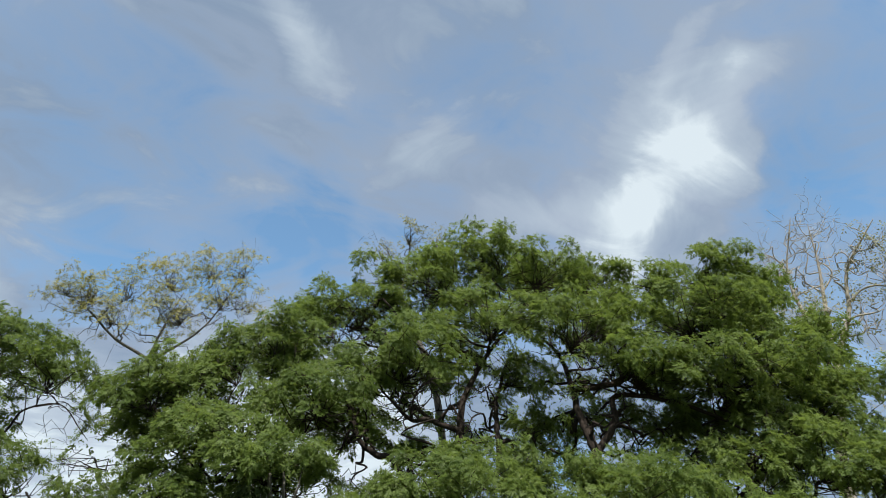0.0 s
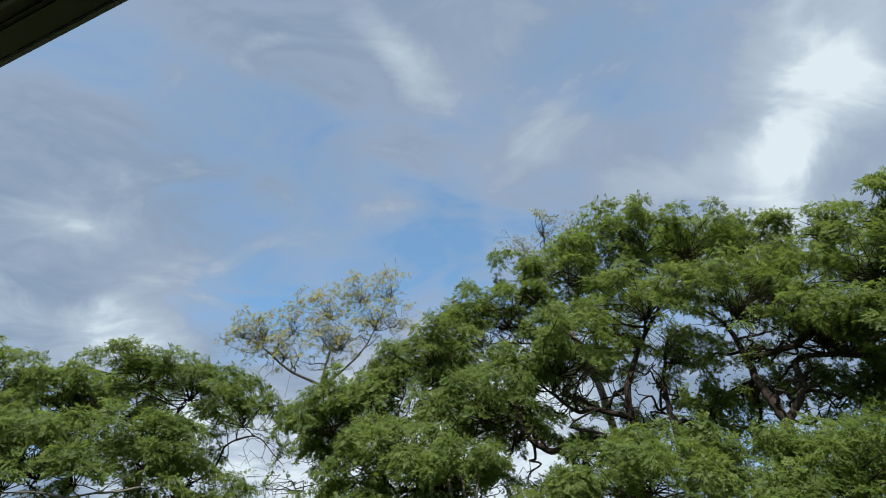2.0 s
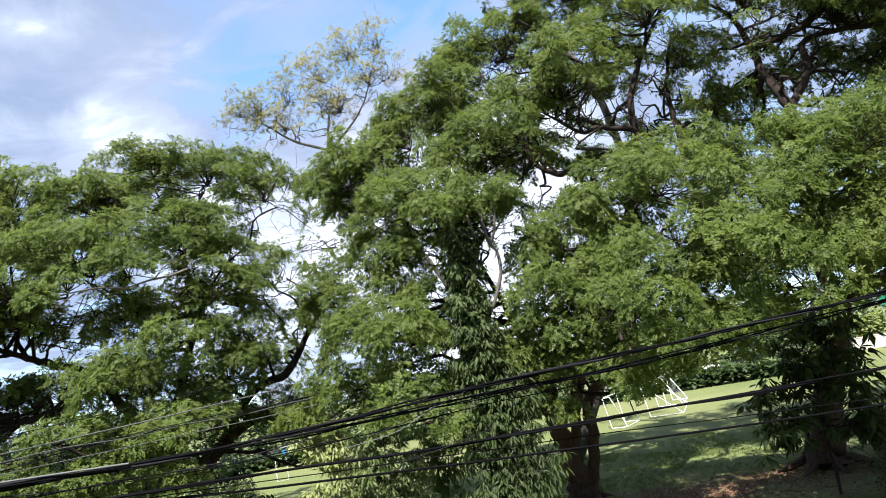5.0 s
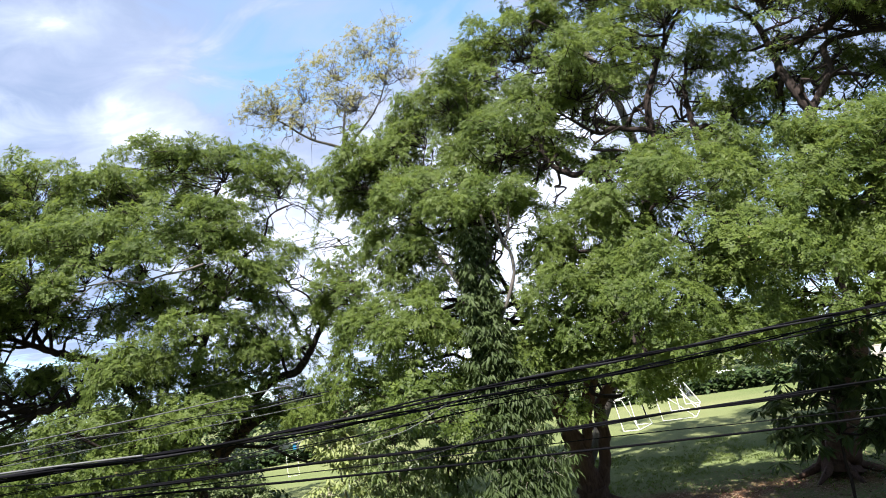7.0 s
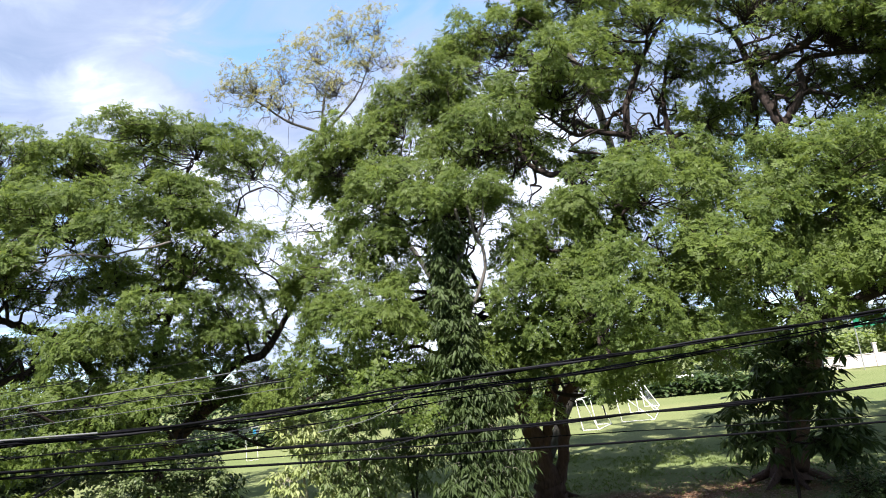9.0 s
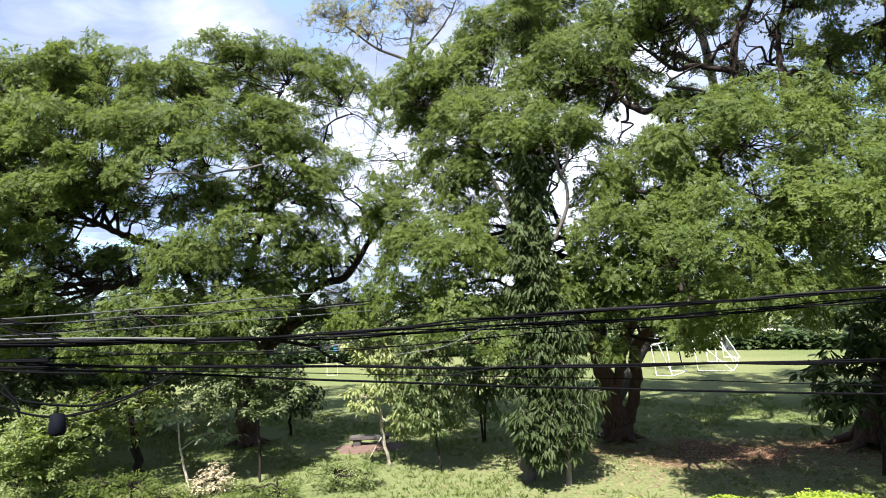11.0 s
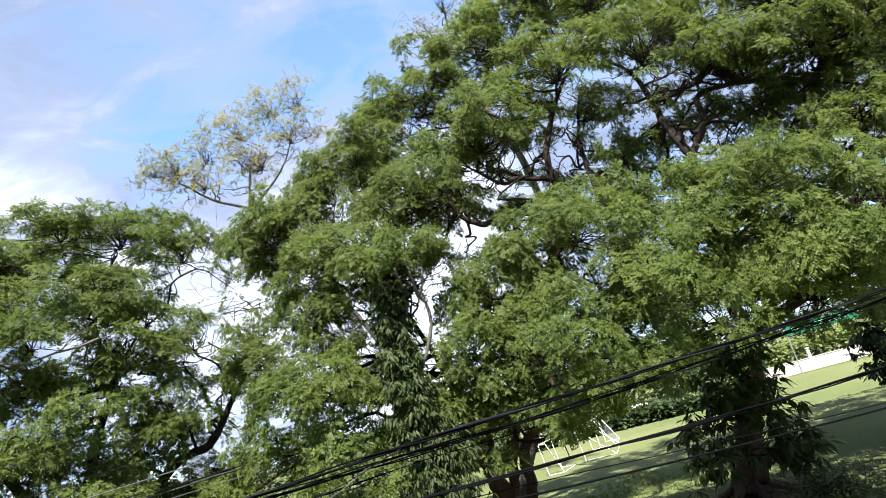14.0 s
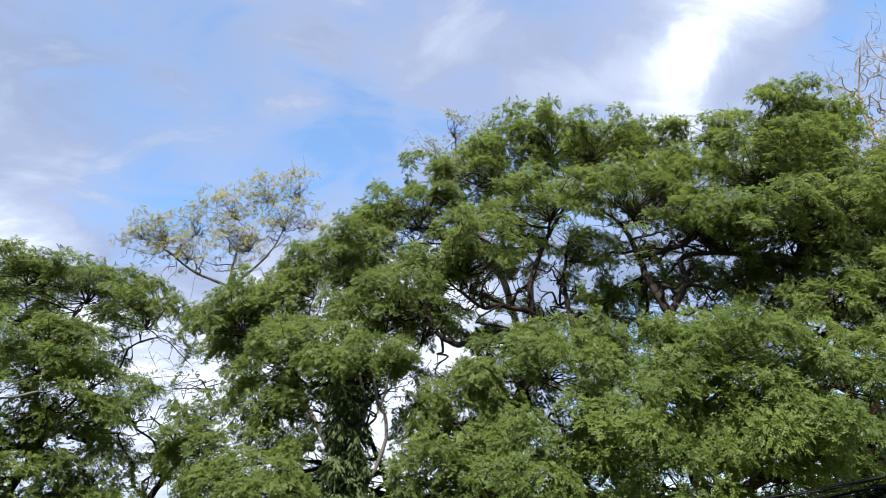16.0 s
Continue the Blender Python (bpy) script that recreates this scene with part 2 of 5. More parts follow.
def box(bm, x0, x1, y0, y1, z0, z1, bevel=0.0, m=None):
    made = bmesh.ops.create_cube(bm, size=1.0, matrix=Matrix.LocRotScale(((x0 + x1) / 2, (y0 + y1) / 2, (z0 + z1) / 2), None, (x1 - x0, y1 - y0, z1 - z0)))
    vs = made["verts"]
    if m is not None:
        bmesh.ops.transform(bm, matrix=m, verts=vs)
    if bevel:
        edges = list({e for v in vs for e in v.link_edges})
        bmesh.ops.bevel(bm, geom=edges, offset=bevel, segments=2, affect="EDGES")
    return bm


def smoothed(points, steps=5):
    """Catmull-Rom through rows of any width."""
    p = np.asarray(points, float)
    p = np.vstack([2 * p[0] - p[1], p, 2 * p[-1] - p[-2]])
    out = []
    for i in range(1, len(p) - 2):
        for k in range(steps):
            u = k / steps
            out.append(0.5 * (2 * p[i] + (p[i + 1] - p[i - 1]) * u + (2 * p[i - 1] - 5 * p[i] + 4 * p[i + 1] - p[i + 2]) * u * u
                              + (3 * p[i] - 3 * p[i + 1] + p[i + 2] - p[i - 1]) * u ** 3))
    out.append(p[-2])
    return np.array(out)


class Tubes:
    """Collects round tapered tubes into one array of faces."""

    def __init__(self):
        self.v, self.q, self.n = [], [], 0

    def add(self, rows, sides=6, rough=0.0, rng=None):
        rows = np.asarray(rows, float)
        p, r = rows[:, :3], np.maximum(rows[:, 3], 0.002)
        d = np.gradient(p, axis=0)
        d /= np.linalg.norm(d, axis=1, keepdims=True) + 1e-9
        ref = np.where(np.abs(d[:, 2:3]) > 0.9, [[1.0, 0, 0]], [[0, 0, 1.0]])
        u = np.cross(d, ref)
        u /= np.linalg.norm(u, axis=1, keepdims=True) + 1e-9
        for i in range(1, len(u)):
            w = u[i - 1] - d[i] * (u[i - 1] @ d[i])
            u[i] = w / (np.linalg.norm(w) + 1e-9)
        w = np.cross(d, u)
        a = np.linspace(0, 2 * np.pi, sides, endpoint=False)
        rad = r[:, None] * np.ones(sides)
        if rough and rng is not None:
            rad = rad * (1 + rough * rng.normal(size=rad.shape))
        ring = p[:, None] + rad[..., None] * (np.cos(a)[None, :, None] * u[:, None] + np.sin(a)[None, :, None] * w[:, None])
        n = len(p)
        i, j = np.meshgrid(np.arange(n - 1), np.arange(sides), indexing="ij")
        k = (j + 1) % sides
        self.q.append(np.stack([i * sides + j, i * sides + k, (i + 1) * sides + k, (i + 1) * sides + j], -1).reshape(-1, 4) + self.n)
        self.v.append(ring.reshape(-1, 3))
        self.n += n * sides
        return self

    def mesh(self, name, mat):
        return mesh_of(name, np.concatenate(self.v), np.concatenate(self.q), mat, True)


def unit(v):
    return v / (np.linalg.norm(v, axis=-1, keepdims=True) + 1e-9)


class Leaves:
    """Collects folded four-cornered leaves."""

    def __init__(self, rng):
        self.rng, self.v = rng, []

    def blades(self, base, way, normal, length, width):
        """Small leaflets, three corners each."""
        way = unit(way)
        side = unit(np.cross(way, normal))
        length, width = np.reshape(length, (-1, 1)), np.reshape(width, (-1, 1))
        self.v.append(np.stack([base + way * length * 0.3 + side * width * 0.5, base + way * length, base + way * length * 0.15 - side * width * 0.5], 1))

    def add(self, base, way, normal, length, width):
        """Leaves from base along way, flat across normal; all arrays of rows."""
        way = unit(way)
        side = unit(np.cross(way, normal))
        up = np.cross(side, way)
        length, width = np.reshape(length, (-1, 1)), np.reshape(width, (-1, 1))
        mid = base + way * length * 0.45
        tip = base + way * length - up * length * 0.18
        left, right = mid + side * width * 0.5 - up * width * 0.12, mid - side * width * 0.5 - up * width * 0.12
        self.v.append(np.stack([base, left, tip, right], 1))

    def thin(self, hollows):
        """Drop the leaves that would fill the hollows, which run back through the crown, but for some ragged ends."""
        for i, v in enumerate(self.v):
            mid, keep = v.mean(1), np.ones(len(v), bool)
            for x, y, z, r in hollows:
                axis = unit(np.array([x, y, z - 5.0]))
                d = mid - [x, y, z]
                far = np.linalg.norm(d - (d @ axis)[:, None] * axis, axis=1) / r
                keep &= (far > 1.0 + 0.35 * np.sin(mid[:, 0] * 5 + mid[:, 2] * 7)) | (np.abs(d @ axis) > 9.0) | (self.rng.random(len(v)) < 0.1)
            self.v[i] = v[keep]

    def mesh(self, name, mat):
        v = np.concatenate(self.v)
        return mesh_of(name, v.reshape(-1, 3), np.arange(v.shape[0] * v.shape[1]).reshape(-1, v.shape[1]), mat)


def spray(leaves, base, way, normal, reach, leaflets, length, width, small=False):
    """Feathered leaves: each a stalk of the given reach with leaflets on both sides."""
    rng, n = leaves.rng, len(base)
    way, normal = unit(way), unit(normal)
    side = unit(np.cross(way, normal))
    for k in range(leaflets):
        s = (k + 0.6) / leaflets
        hand = 1 if k % 2 else -1
        b = base + way * (reach * s)[:, None] - normal * (0.25 * reach * s * s)[:, None]
        d = way * (0.45 + 0.5 * s) + side * hand * (0.9 - 0.5 * s) + (0.14 if small else 0.25) * rng.normal(size=(n, 3)) - normal * (0.22 if small else 0)
        (leaves.blades if small else leaves.add)(b, d, normal + (0.12 if small else 0.22) * rng.normal(size=(n, 3)), length * rng.uniform(0.7, 1.25, n), width * rng.uniform(0.8, 1.2, n))


def pads_in(rng, lobe, density, size, centre):
    """Places of the leaf pads that make up a lobe, on the side of it that faces away from the crown's centre: rows of x, y, z, radius and
    the way that the pad faces."""
    x, y, z, r, h = lobe
    r, h = r * 1.16, h * 1.12
    n = max(4, int(density * r * r))
    out = unit(np.array([x, y, z]) - centre) * [1, 1, 0.6] + [0, 0, 0.55]
    u = unit(rng.normal(size=(n, 3)) + 0.75 * unit(out))
    skin = np.where(rng.random(n) < 0.3, rng.uniform(0.2, 0.8, n), rng.uniform(0.8, 1.05, n))
    skin *= 1 + 0.13 * np.sin(5 * u[:, 0] + 4 * u[:, 2] + x) + 0.1 * np.sin(8 * u[:, 1] + y)
    place = np.array([x, y, z]) + u * skin[:, None] * [r, r, h]
    face = unit(0.2 * u + 0.62 * unit((place - centre) * [1, 1, 0.3]) + [0, 0, 0.7] + 0.2 * rng.normal(size=(n, 3)))
    return np.hstack([place, (size * rng.uniform(0.65, 1.3, n))[:, None], face])


def leaf_pads(leaves, pads, per_m2, leaflets, length, width, sag=0.55):
    """Each pad is a shallow dome of sprays that fan outwards."""
    rng = leaves.rng
    n = np.maximum(6, (per_m2 * pads[:, 3] ** 2 * 3.14).astype(int))
    i = np.repeat(np.arange(len(pads)), n)
    m = len(i)
    rho, a, r, face = np.sqrt(rng.uniform(0, 1, m)), rng.uniform(0, 2 * np.pi, m), pads[i, 3], pads[i, 4:7]
    e1 = unit(np.cross(face, [0.31, 0.17, 0.93]))
    e2 = np.cross(face, e1)
    out = e1 * np.cos(a)[:, None] + e2 * np.sin(a)[:, None]
    base = pads[i, :3] + out * (r * rho * 0.85)[:, None] + face * (r * (0.22 - sag * rho ** 2) + rng.normal(size=m) * 0.09 * r)[:, None]
    way = out * (0.35 + rho)[:, None] + 0.5 * rng.normal(size=(m, 3))
    way[:, 2] -= 0.35 * rho
    normal = face + out * (0.5 * rho)[:, None] + 0.42 * rng.normal(size=(m, 3))
    spray(leaves, base, way, normal, rng.uniform(0.22, 0.42, m) * (length / 0.15), leaflets, length, width, True)


def gnarled(rng, a, b, ra, rb, bend=0.14, n=5):
    """A wandering branch from a to b."""
    a, b = np.asarray(a, float), np.asarray(b, float)
    s = np.linspace(0, 1, n)[:, None]
    p = a + (b - a) * s
    far = np.linalg.norm(b - a)
    p[1:-1] += rng.normal(size=(n - 2, 3)) * bend * far * 0.5
    p[:, 2] += (np.sin(s[:, 0] * np.pi)) * far * 0.05
    return np.hstack([p, ra + (rb - ra) * s])


def grow_tree(name, label, group, limbs, lobes, bark, leaf, seed, density=5.8, size=0.5, per_m2=69, leaflets=8, length=0.114,
              width=0.066, twig=0.022, category="tree", trunk_bark=None, behind=(), limb_rough=0.05, offshoots=5, hollows=()):
    """A tree from its main limbs and the lobes of its crown: trunk, limbs, thin branches and leaves."""
    rng = np.random.default_rng(seed)
    root = limbs[0][0]
    top = thing(name, (root[0], root[1], 0.0), label, category, group)
    nodes = []
    twigs, leaves = Tubes(), Leaves(rng)
    for k, limb in enumerate(limbs):
        rows = smoothed(limb, 6)
        rows[1:-1, :3] += rng.normal(size=(len(rows) - 2, 3)) * 0.12 * rows[1:-1, 3:4]
        if k:   # rounded ends
            d0, d1 = unit(rows[0, :3] - rows[1, :3]), unit(rows[-1, :3] - rows[-2, :3])
            rows = np.vstack([[*(rows[0, :3] + d0 * rows[0, 3] * 0.9), rows[0, 3] * 0.25], [*(rows[0, :3] + d0 * rows[0, 3] * 0.5), rows[0, 3] * 0.75], rows, [*(rows[-1, :3] + d1 * 0.5), 0.01]])
        t = Tubes().add(rows, 12 if k == 0 else 9, limb_rough, rng)
        if k == 0:
            for j in range(7):   # root flares
                ang = j / 7 * 6.283 + rng.uniform(-0.3, 0.3)
                d, r0 = np.array([math.cos(ang), math.sin(ang), 0]), limb[0][3]
                b = np.array(root[:3])
                t.add(smoothed([(*(b + d * r0 * 0.4 + [0, 0, r0 * 1.5]), r0 * 0.16), (*(b + d * r0 * 0.8 + [0, 0, r0 * 0.5]), r0 * 0.2),
                                (*(b + d * r0 * 1.5 + [0, 0, 0.08]), r0 * 0.16), (*(b + d * r0 * 2.3 + [0, 0, -0.1]), r0 * 0.06)], 3), 6, 0.08, rng)
        if trunk_bark and 0 < k < 3:   # the lower stems keep the trunk's red bark; higher up, crown shade is in the bark colour
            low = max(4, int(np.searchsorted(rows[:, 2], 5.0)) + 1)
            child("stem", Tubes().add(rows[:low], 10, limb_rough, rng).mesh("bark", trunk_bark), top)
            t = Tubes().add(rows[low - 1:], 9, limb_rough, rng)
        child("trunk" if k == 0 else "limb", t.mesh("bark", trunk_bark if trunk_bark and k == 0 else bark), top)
        if k:
            for j in range(offshoots):   # crooked side branches
                at = rows[rng.integers(len(rows) // 4, len(rows))]
                d = unit(rng.normal(size=3) * [1, 1, 0.6] + [0, 0, 0.45])
                far = rng.uniform(1.0, 3.0)
                r0 = min(at[3] * 0.6, 0.075)
                arm = smoothed(gnarled(rng, at[:3], at[:3] + d * far, r0, r0 * 0.3, 0.22, 6), 3)
                twigs.add(arm, 5, 0.05, rng)
                for _ in range(3):
                    f = arm[rng.integers(5, len(arm))]
                    d2 = unit(d + rng.normal(size=3) * 0.8)
                    twigs.add(gnarled(rng, f[:3], f[:3] + d2 * rng.uniform(0.5, 1.5), f[3] * 0.7, 0.008, 0.25, 5), 4)
        if k:
            nodes.append(rows)
    nodes = np.concatenate(nodes) if nodes else smoothed(limbs[0], 6)
    centre = np.array([root[0], root[1] + 4.0, np.mean([l[2] for l in lobes]) - 4.0])
    for k, lobe in enumerate([*lobes, *behind]):
        inner = k >= len(lobes)
        heart = np.array([lobe[0], lobe[1], lobe[2] - 0.35 * lobe[4]])
        gap = np.linalg.norm(nodes[:, :3] - heart, axis=1) + 1.6 * np.maximum(0, nodes[:, 2] - heart[2]) + 0.15 * (0.2 / nodes[:, 3])
        start = nodes[np.argmin(gap)]
        far = np.linalg.norm(start[:3] - heart)
        thick = min(start[3] * 0.75, 0.095, 0.045 + 0.015 * far)
        rows = smoothed(gnarled(rng, start[:3], heart, thick, thick * 0.45, min(0.16, 0.7 / far), 6), 3)
        twigs.add(rows, 5, 0.06, rng)
        pads = pads_in(rng, lobe, density * (0.34 if inner else 1), size * (1.25 if inner else 1), centre)
        forks = [rows[-1], rows[-3], rows[-5]]
        for p in pads:
            f = forks[rng.integers(0, 3)]
            twigs.add(gnarled(rng, f[:3], p[:3] - [0, 0, 0.15], twig, twig * 0.3, 0.22, 5), 4)
            if rng.random() < 0.5:
                d = rng.normal(size=3) * [1, 1, 0.3]
                twigs.add(gnarled(rng, p[:3] - [0, 0, 0.15], p[:3] + d / np.linalg.norm(d) * p[3] * 0.8, twig * 0.4, twig * 0.2, 0.2, 4), 3)
        grade = 1.45 if inner else min(1.0, math.hypot(lobe[0], lobe[1]) / 20.5) if leaf is RAIN_LEAF else 1.0   # shorter leaves towards the tips of the long boughs
        leaf_pads(leaves, pads, per_m2 / grade ** 2, leaflets, length * grade, width * grade)
    leaves.thin(hollows)
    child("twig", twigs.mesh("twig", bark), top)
    child("crown", leaves.mesh("crown", leaf), top)
    return top


# ---- ground ----
def ground_material():
    m, t, p, _ = material("grass_ground")
    v = coords(t)
    mid = noise_of(t, v, 0.35, 5, 0.6)
    fine = noise_of(t, v, 9.0, 6, 0.7)
    broad = noise_of(t, v, 0.06, 3)
    lawn = ramp(t, fine, [(0.3, (0.046, 0.068, 0.024)), (0.7, (0.132, 0.158, 0.06))])
    straw = ramp(t, fine, [(0.3, (0.13, 0.13, 0.06)), (0.7, (0.26, 0.25, 0.13))])
    soil = ramp(t, fine, [(0.3, (0.035, 0.02, 0.012)), (0.7, (0.17, 0.09, 0.052))])
    col = mixed(t, ramp(t, broad, [(0.35, (0, 0, 0)), (0.7, (0.5, 0.5, 0.5))]), lawn, straw)
    # bare, litter-strewn earth under the big trees
    sep = t.nodes.new("ShaderNodeSeparateXYZ")
    t.links.new(v, sep.inputs[0])
    bare = 0.0
    for cx, cy, rx, ry in ((8.5, 23.0, 3.2, 1.8), (12.5, 21.3, 6.5, 2.6), (-2.4, 25.2, 1.6, 1.0)):
        dx = maths(t, "DIVIDE", maths(t, "SUBTRACT", sep.outputs[0], cx), rx)
        dy = maths(t, "DIVIDE", maths(t, "SUBTRACT", sep.outputs[1], cy), ry)
        d = maths(t, "ADD", maths(t, "MULTIPLY", dx, dx), maths(t, "MULTIPLY", dy, dy))
        bare = maths(t, "MAXIMUM", bare, maths(t, "SUBTRACT", 1.0, d, clamp=True))
    bare = maths(t, "MULTIPLY", bare, maths(t, "MULTIPLY_ADD", mid, 6.0, -2.2), clamp=True)
    t.links.new(mixed(t, bare, col, soil), p.inputs["Base Color"])
    p.inputs["Roughness"].default_value = 1.0
    p.inputs["Specular IOR Level"].default_value = 0.05
    bump(t, p, fine, 0.6, 0.06)
    return m


def sheet(name, x0, x1, y0, y1, z, nx, ny, mat, rise=0.0, label="", category=""):
    xs, ys = np.linspace(x0, x1, nx + 1), np.linspace(y0, y1, ny + 1)
    gx, gy = np.meshgrid(xs, ys, indexing="ij")
    gz = np.full_like(gx, z)
    if rise:
        gz += rise * (np.sin(gx * 0.31 + 1) * np.cos(gy * 0.27) + 0.5 * np.sin(gx * 0.8) * np.sin(gy * 0.7 + 2))
    i, j = np.meshgrid(np.arange(nx), np.arange(ny), indexing="ij")
    q = np.stack([i * (ny + 1) + j, (i + 1) * (ny + 1) + j, (i + 1) * (ny + 1) + j + 1, i * (ny + 1) + j + 1], -1)
    ob = new(name, mesh_of(name, np.stack([gx, gy, gz], -1), q, mat, True))
    return tagged(ob, label, category, kind="structure")


GRASS = ground_material()
sheet("ground", -2500, 2500, -2500, 2500, 0, 2, 2, GRASS, label="green mown sports field and park lawn", category="ground")

# ---- the great trees ----
MAIN_FRONT = [
    (14.0, 16.9, 10.7, 1.9, 0.8), (10.2, 18.9, 11.3, 1.7, 0.7), (12.2, 17.7, 10.8, 1.5, 0.7),
    (16.1, 15.7, 10.4, 1.7, 0.8),
]
MAIN_UPPER = [
    (14.2, 23, 23.5, 2.4, 1.4), (11.5, 24.4, 22, 2.4, 1.4), (16.9, 22.3, 22.8, 2.5, 1.5),
    (20.1, 22.2, 23.3, 2.1, 1.7), (8.1, 25.8, 20, 2.4, 1.4), (4.6, 25.6, 17.4, 2.3, 1.3),
    (1.8, 24.9, 15.5, 2, 1.1), (-0.2, 25, 14.2, 1.7, 1), (12.7, 20.4, 18, 2.5, 1.3),
    (16.2, 19.1, 17.8, 2.9, 1.4), (9, 21.2, 15.8, 2.6, 1), (5.7, 21.2, 13.6, 2.2, 0.9),
    (3, 21.8, 12.1, 2, 0.9), (1.4, 22, 10.7, 1.4, 0.8), (4.4, 20.8, 11.1, 2.1, 0.7),
    (9.3, 16.6, 9.9, 1.9, 0.9), (13.9, 20.8, 16, 1.8, 0.8), (17.8, 17.5, 15.5, 2.8, 1.1),
    (7.9, 22.7, 15.5, 2.2, 0.8), (16.9, 23.6, 14.9, 1.7, 0.9),
]
MAIN_LOWER = [
    (8.3, 19.6, 9.8, 1.5, 0.9), (13.7, 14.5, 9.4, 2.1, 0.9), (11.9, 14.8, 8.8, 1.6, 0.8),
    (8.9, 14.5, 7.6, 2.1, 0.8), (7.1, 20.1, 7.3, 1.8, 1.1), (6.9, 14.5, 6.2, 1.3, 0.9),
    (13.5, 14.7, 7.8, 2.2, 1), (14.3, 14, 6.3, 2, 1), (11.1, 14.2, 6.3, 1.7, 1),
    (0.6, 21.3, 7.5, 1.8, 1.1), (7.3, 20, 6.1, 2, 1.1), (7.7, 19.8, 5.4, 1.9, 0.8),
    (8.6, 14.7, 5.6, 1.5, 0.7), (6.1, 20.4, 3.7, 0.8, 0.7), (1.4, 21.3, 5.4, 1.7, 1.1),
    (-0.8, 21.3, 6, 1.2, 1), (7.5, 15.2, 5.1, 1.2, 0.5), (8.3, 19.6, 4.9, 1.3, 0.4),
    (6.3, 20.3, 8.5, 0.9, 1.1),
]
MAIN_INNER = [
    (2, 21.9, 8.2, 1.1, 0.9), (2.6, 22.8, 9.9, 1, 0.6), (-0.5, 22, 7.7, 1, 0.9),
     (-2.1, 22.9, 5, 1.1, 0.7), (-1.8, 25.9, 11.9, 0.9, 0.7),
    (20.6, 19, 14, 2.4, 0.9), (4.2, 21.6, 5.9, 1.2, 1.1), (1, 23, 10.4, 1.3, 0.8),
    (6.7, 19.9, 9.7, 0.9, 0.7), (1.5, 20.9, 7.1, 1.2, 0.8), 
      
    (8.3, 21.4, 10.6, 1.1, 0.6), (5.4, 19.3, 7.1, 0.8, 0.7),
]
MAIN_FLANK = [
    (-0.6, 24.5, 13.9, 0.9, 0.7), (0.4, 25.0, 14.8, 1, 0.7), (-0.8, 24.0, 10.4, 1, 0.8),
    (-1.3, 23.5, 8.5, 1, 0.9), (0.4, 24.5, 11.6, 0.8, 0.6), (1.3, 24.5, 13.0, 1.1, 0.6),
    (4.8, 20.6, 7.5, 0.85, 0.6), (5.3, 20.3, 6.4, 0.9, 0.6), (4.4, 20.5, 6.5, 0.7, 0.5),
    (6.4, 26.2, 19.1, 1.6, 0.9), (3.2, 25.8, 16.8, 1.5, 0.9), (0.7, 25, 14.9, 1.2, 0.7),
    (10, 25.6, 21.3, 1.6, 1.1), (7.1, 21.9, 9.6, 0.9, 0.8), (4.1, 24.2, 8.3, 1.1, 1.1),
    (2.4, 21.9, 8.6, 0.9, 0.8), (7.6, 19.6, 8, 0.8, 0.6), (11.8, 23.2, 18.5, 1.9, 0.9),
]
MAIN_FILL = [
    (19.6, 20, 19.8, 1.8, 1.1), (10.4, 23.8, 13.1, 1.4, 0.7), (11, 22.5, 11.2, 1.2, 0.7),
    (6.3, 23.2, 11.5, 1.1, 0.6), (8.1, 20.5, 10.4, 0.9, 0.8), (7.5, 22.3, 8.8, 1.2, 0.9),
    (7.9, 18.4, 7.8, 1, 0.8), (5.3, 23.4, 13.7, 1.7, 0.9), (7.4, 22.8, 13.2, 1.3, 0.9),
    (1.9, 23.9, 13.2, 1.4, 0.8), (0.5, 25, 13.2, 1.1, 0.6), (5.6, 25.4, 16.3, 1.6, 0.8),
    (1.1, 22, 9.6, 1, 0.6), (2.8, 23.8, 10.4, 1, 0.5), (2.8, 23.8, 7.5, 1.3, 0.8),
    (-1.1, 23, 9.4, 1, 0.6), (9.9, 26.2, 23.7, 1.4, 1), (7.6, 26.9, 21.5, 1.5, 0.9),
]
RIGHT_LOBES = [
    (24.2, 17.8, 21.5, 2.9, 1.5), (25.9, 17, 20.6, 2.1, 1.7), (23.3, 20.4, 23.1, 1.8, 1.2),
    (21.9, 17.4, 18.5, 3.8, 1.4), (23.4, 15.3, 16.7, 2.5, 1.5), (20.7, 15.8, 15, 3.4, 1.1),
    (21.8, 14.2, 13.2, 2, 1.3), (20.2, 16.4, 12, 3, 0.8), (25.9, 15.1, 17.4, 2.1, 1.6),
    (23.1, 14, 14, 2.4, 1.7), (20.6, 12.3, 10.8, 2.1, 1.4), (20.5, 14.3, 11.8, 2.2, 1.3),
    (20.2, 10.9, 9.7, 1.7, 1.4), (13.8, 14.5, 8.1, 2.1, 1), (16.2, 13.4, 8.6, 2, 1),
    (14, 12.8, 7.1, 2, 0.6), (18.5, 13.6, 10.3, 1.7, 1.1), (12.5, 14.3, 7.2, 1.3, 0.6),
]
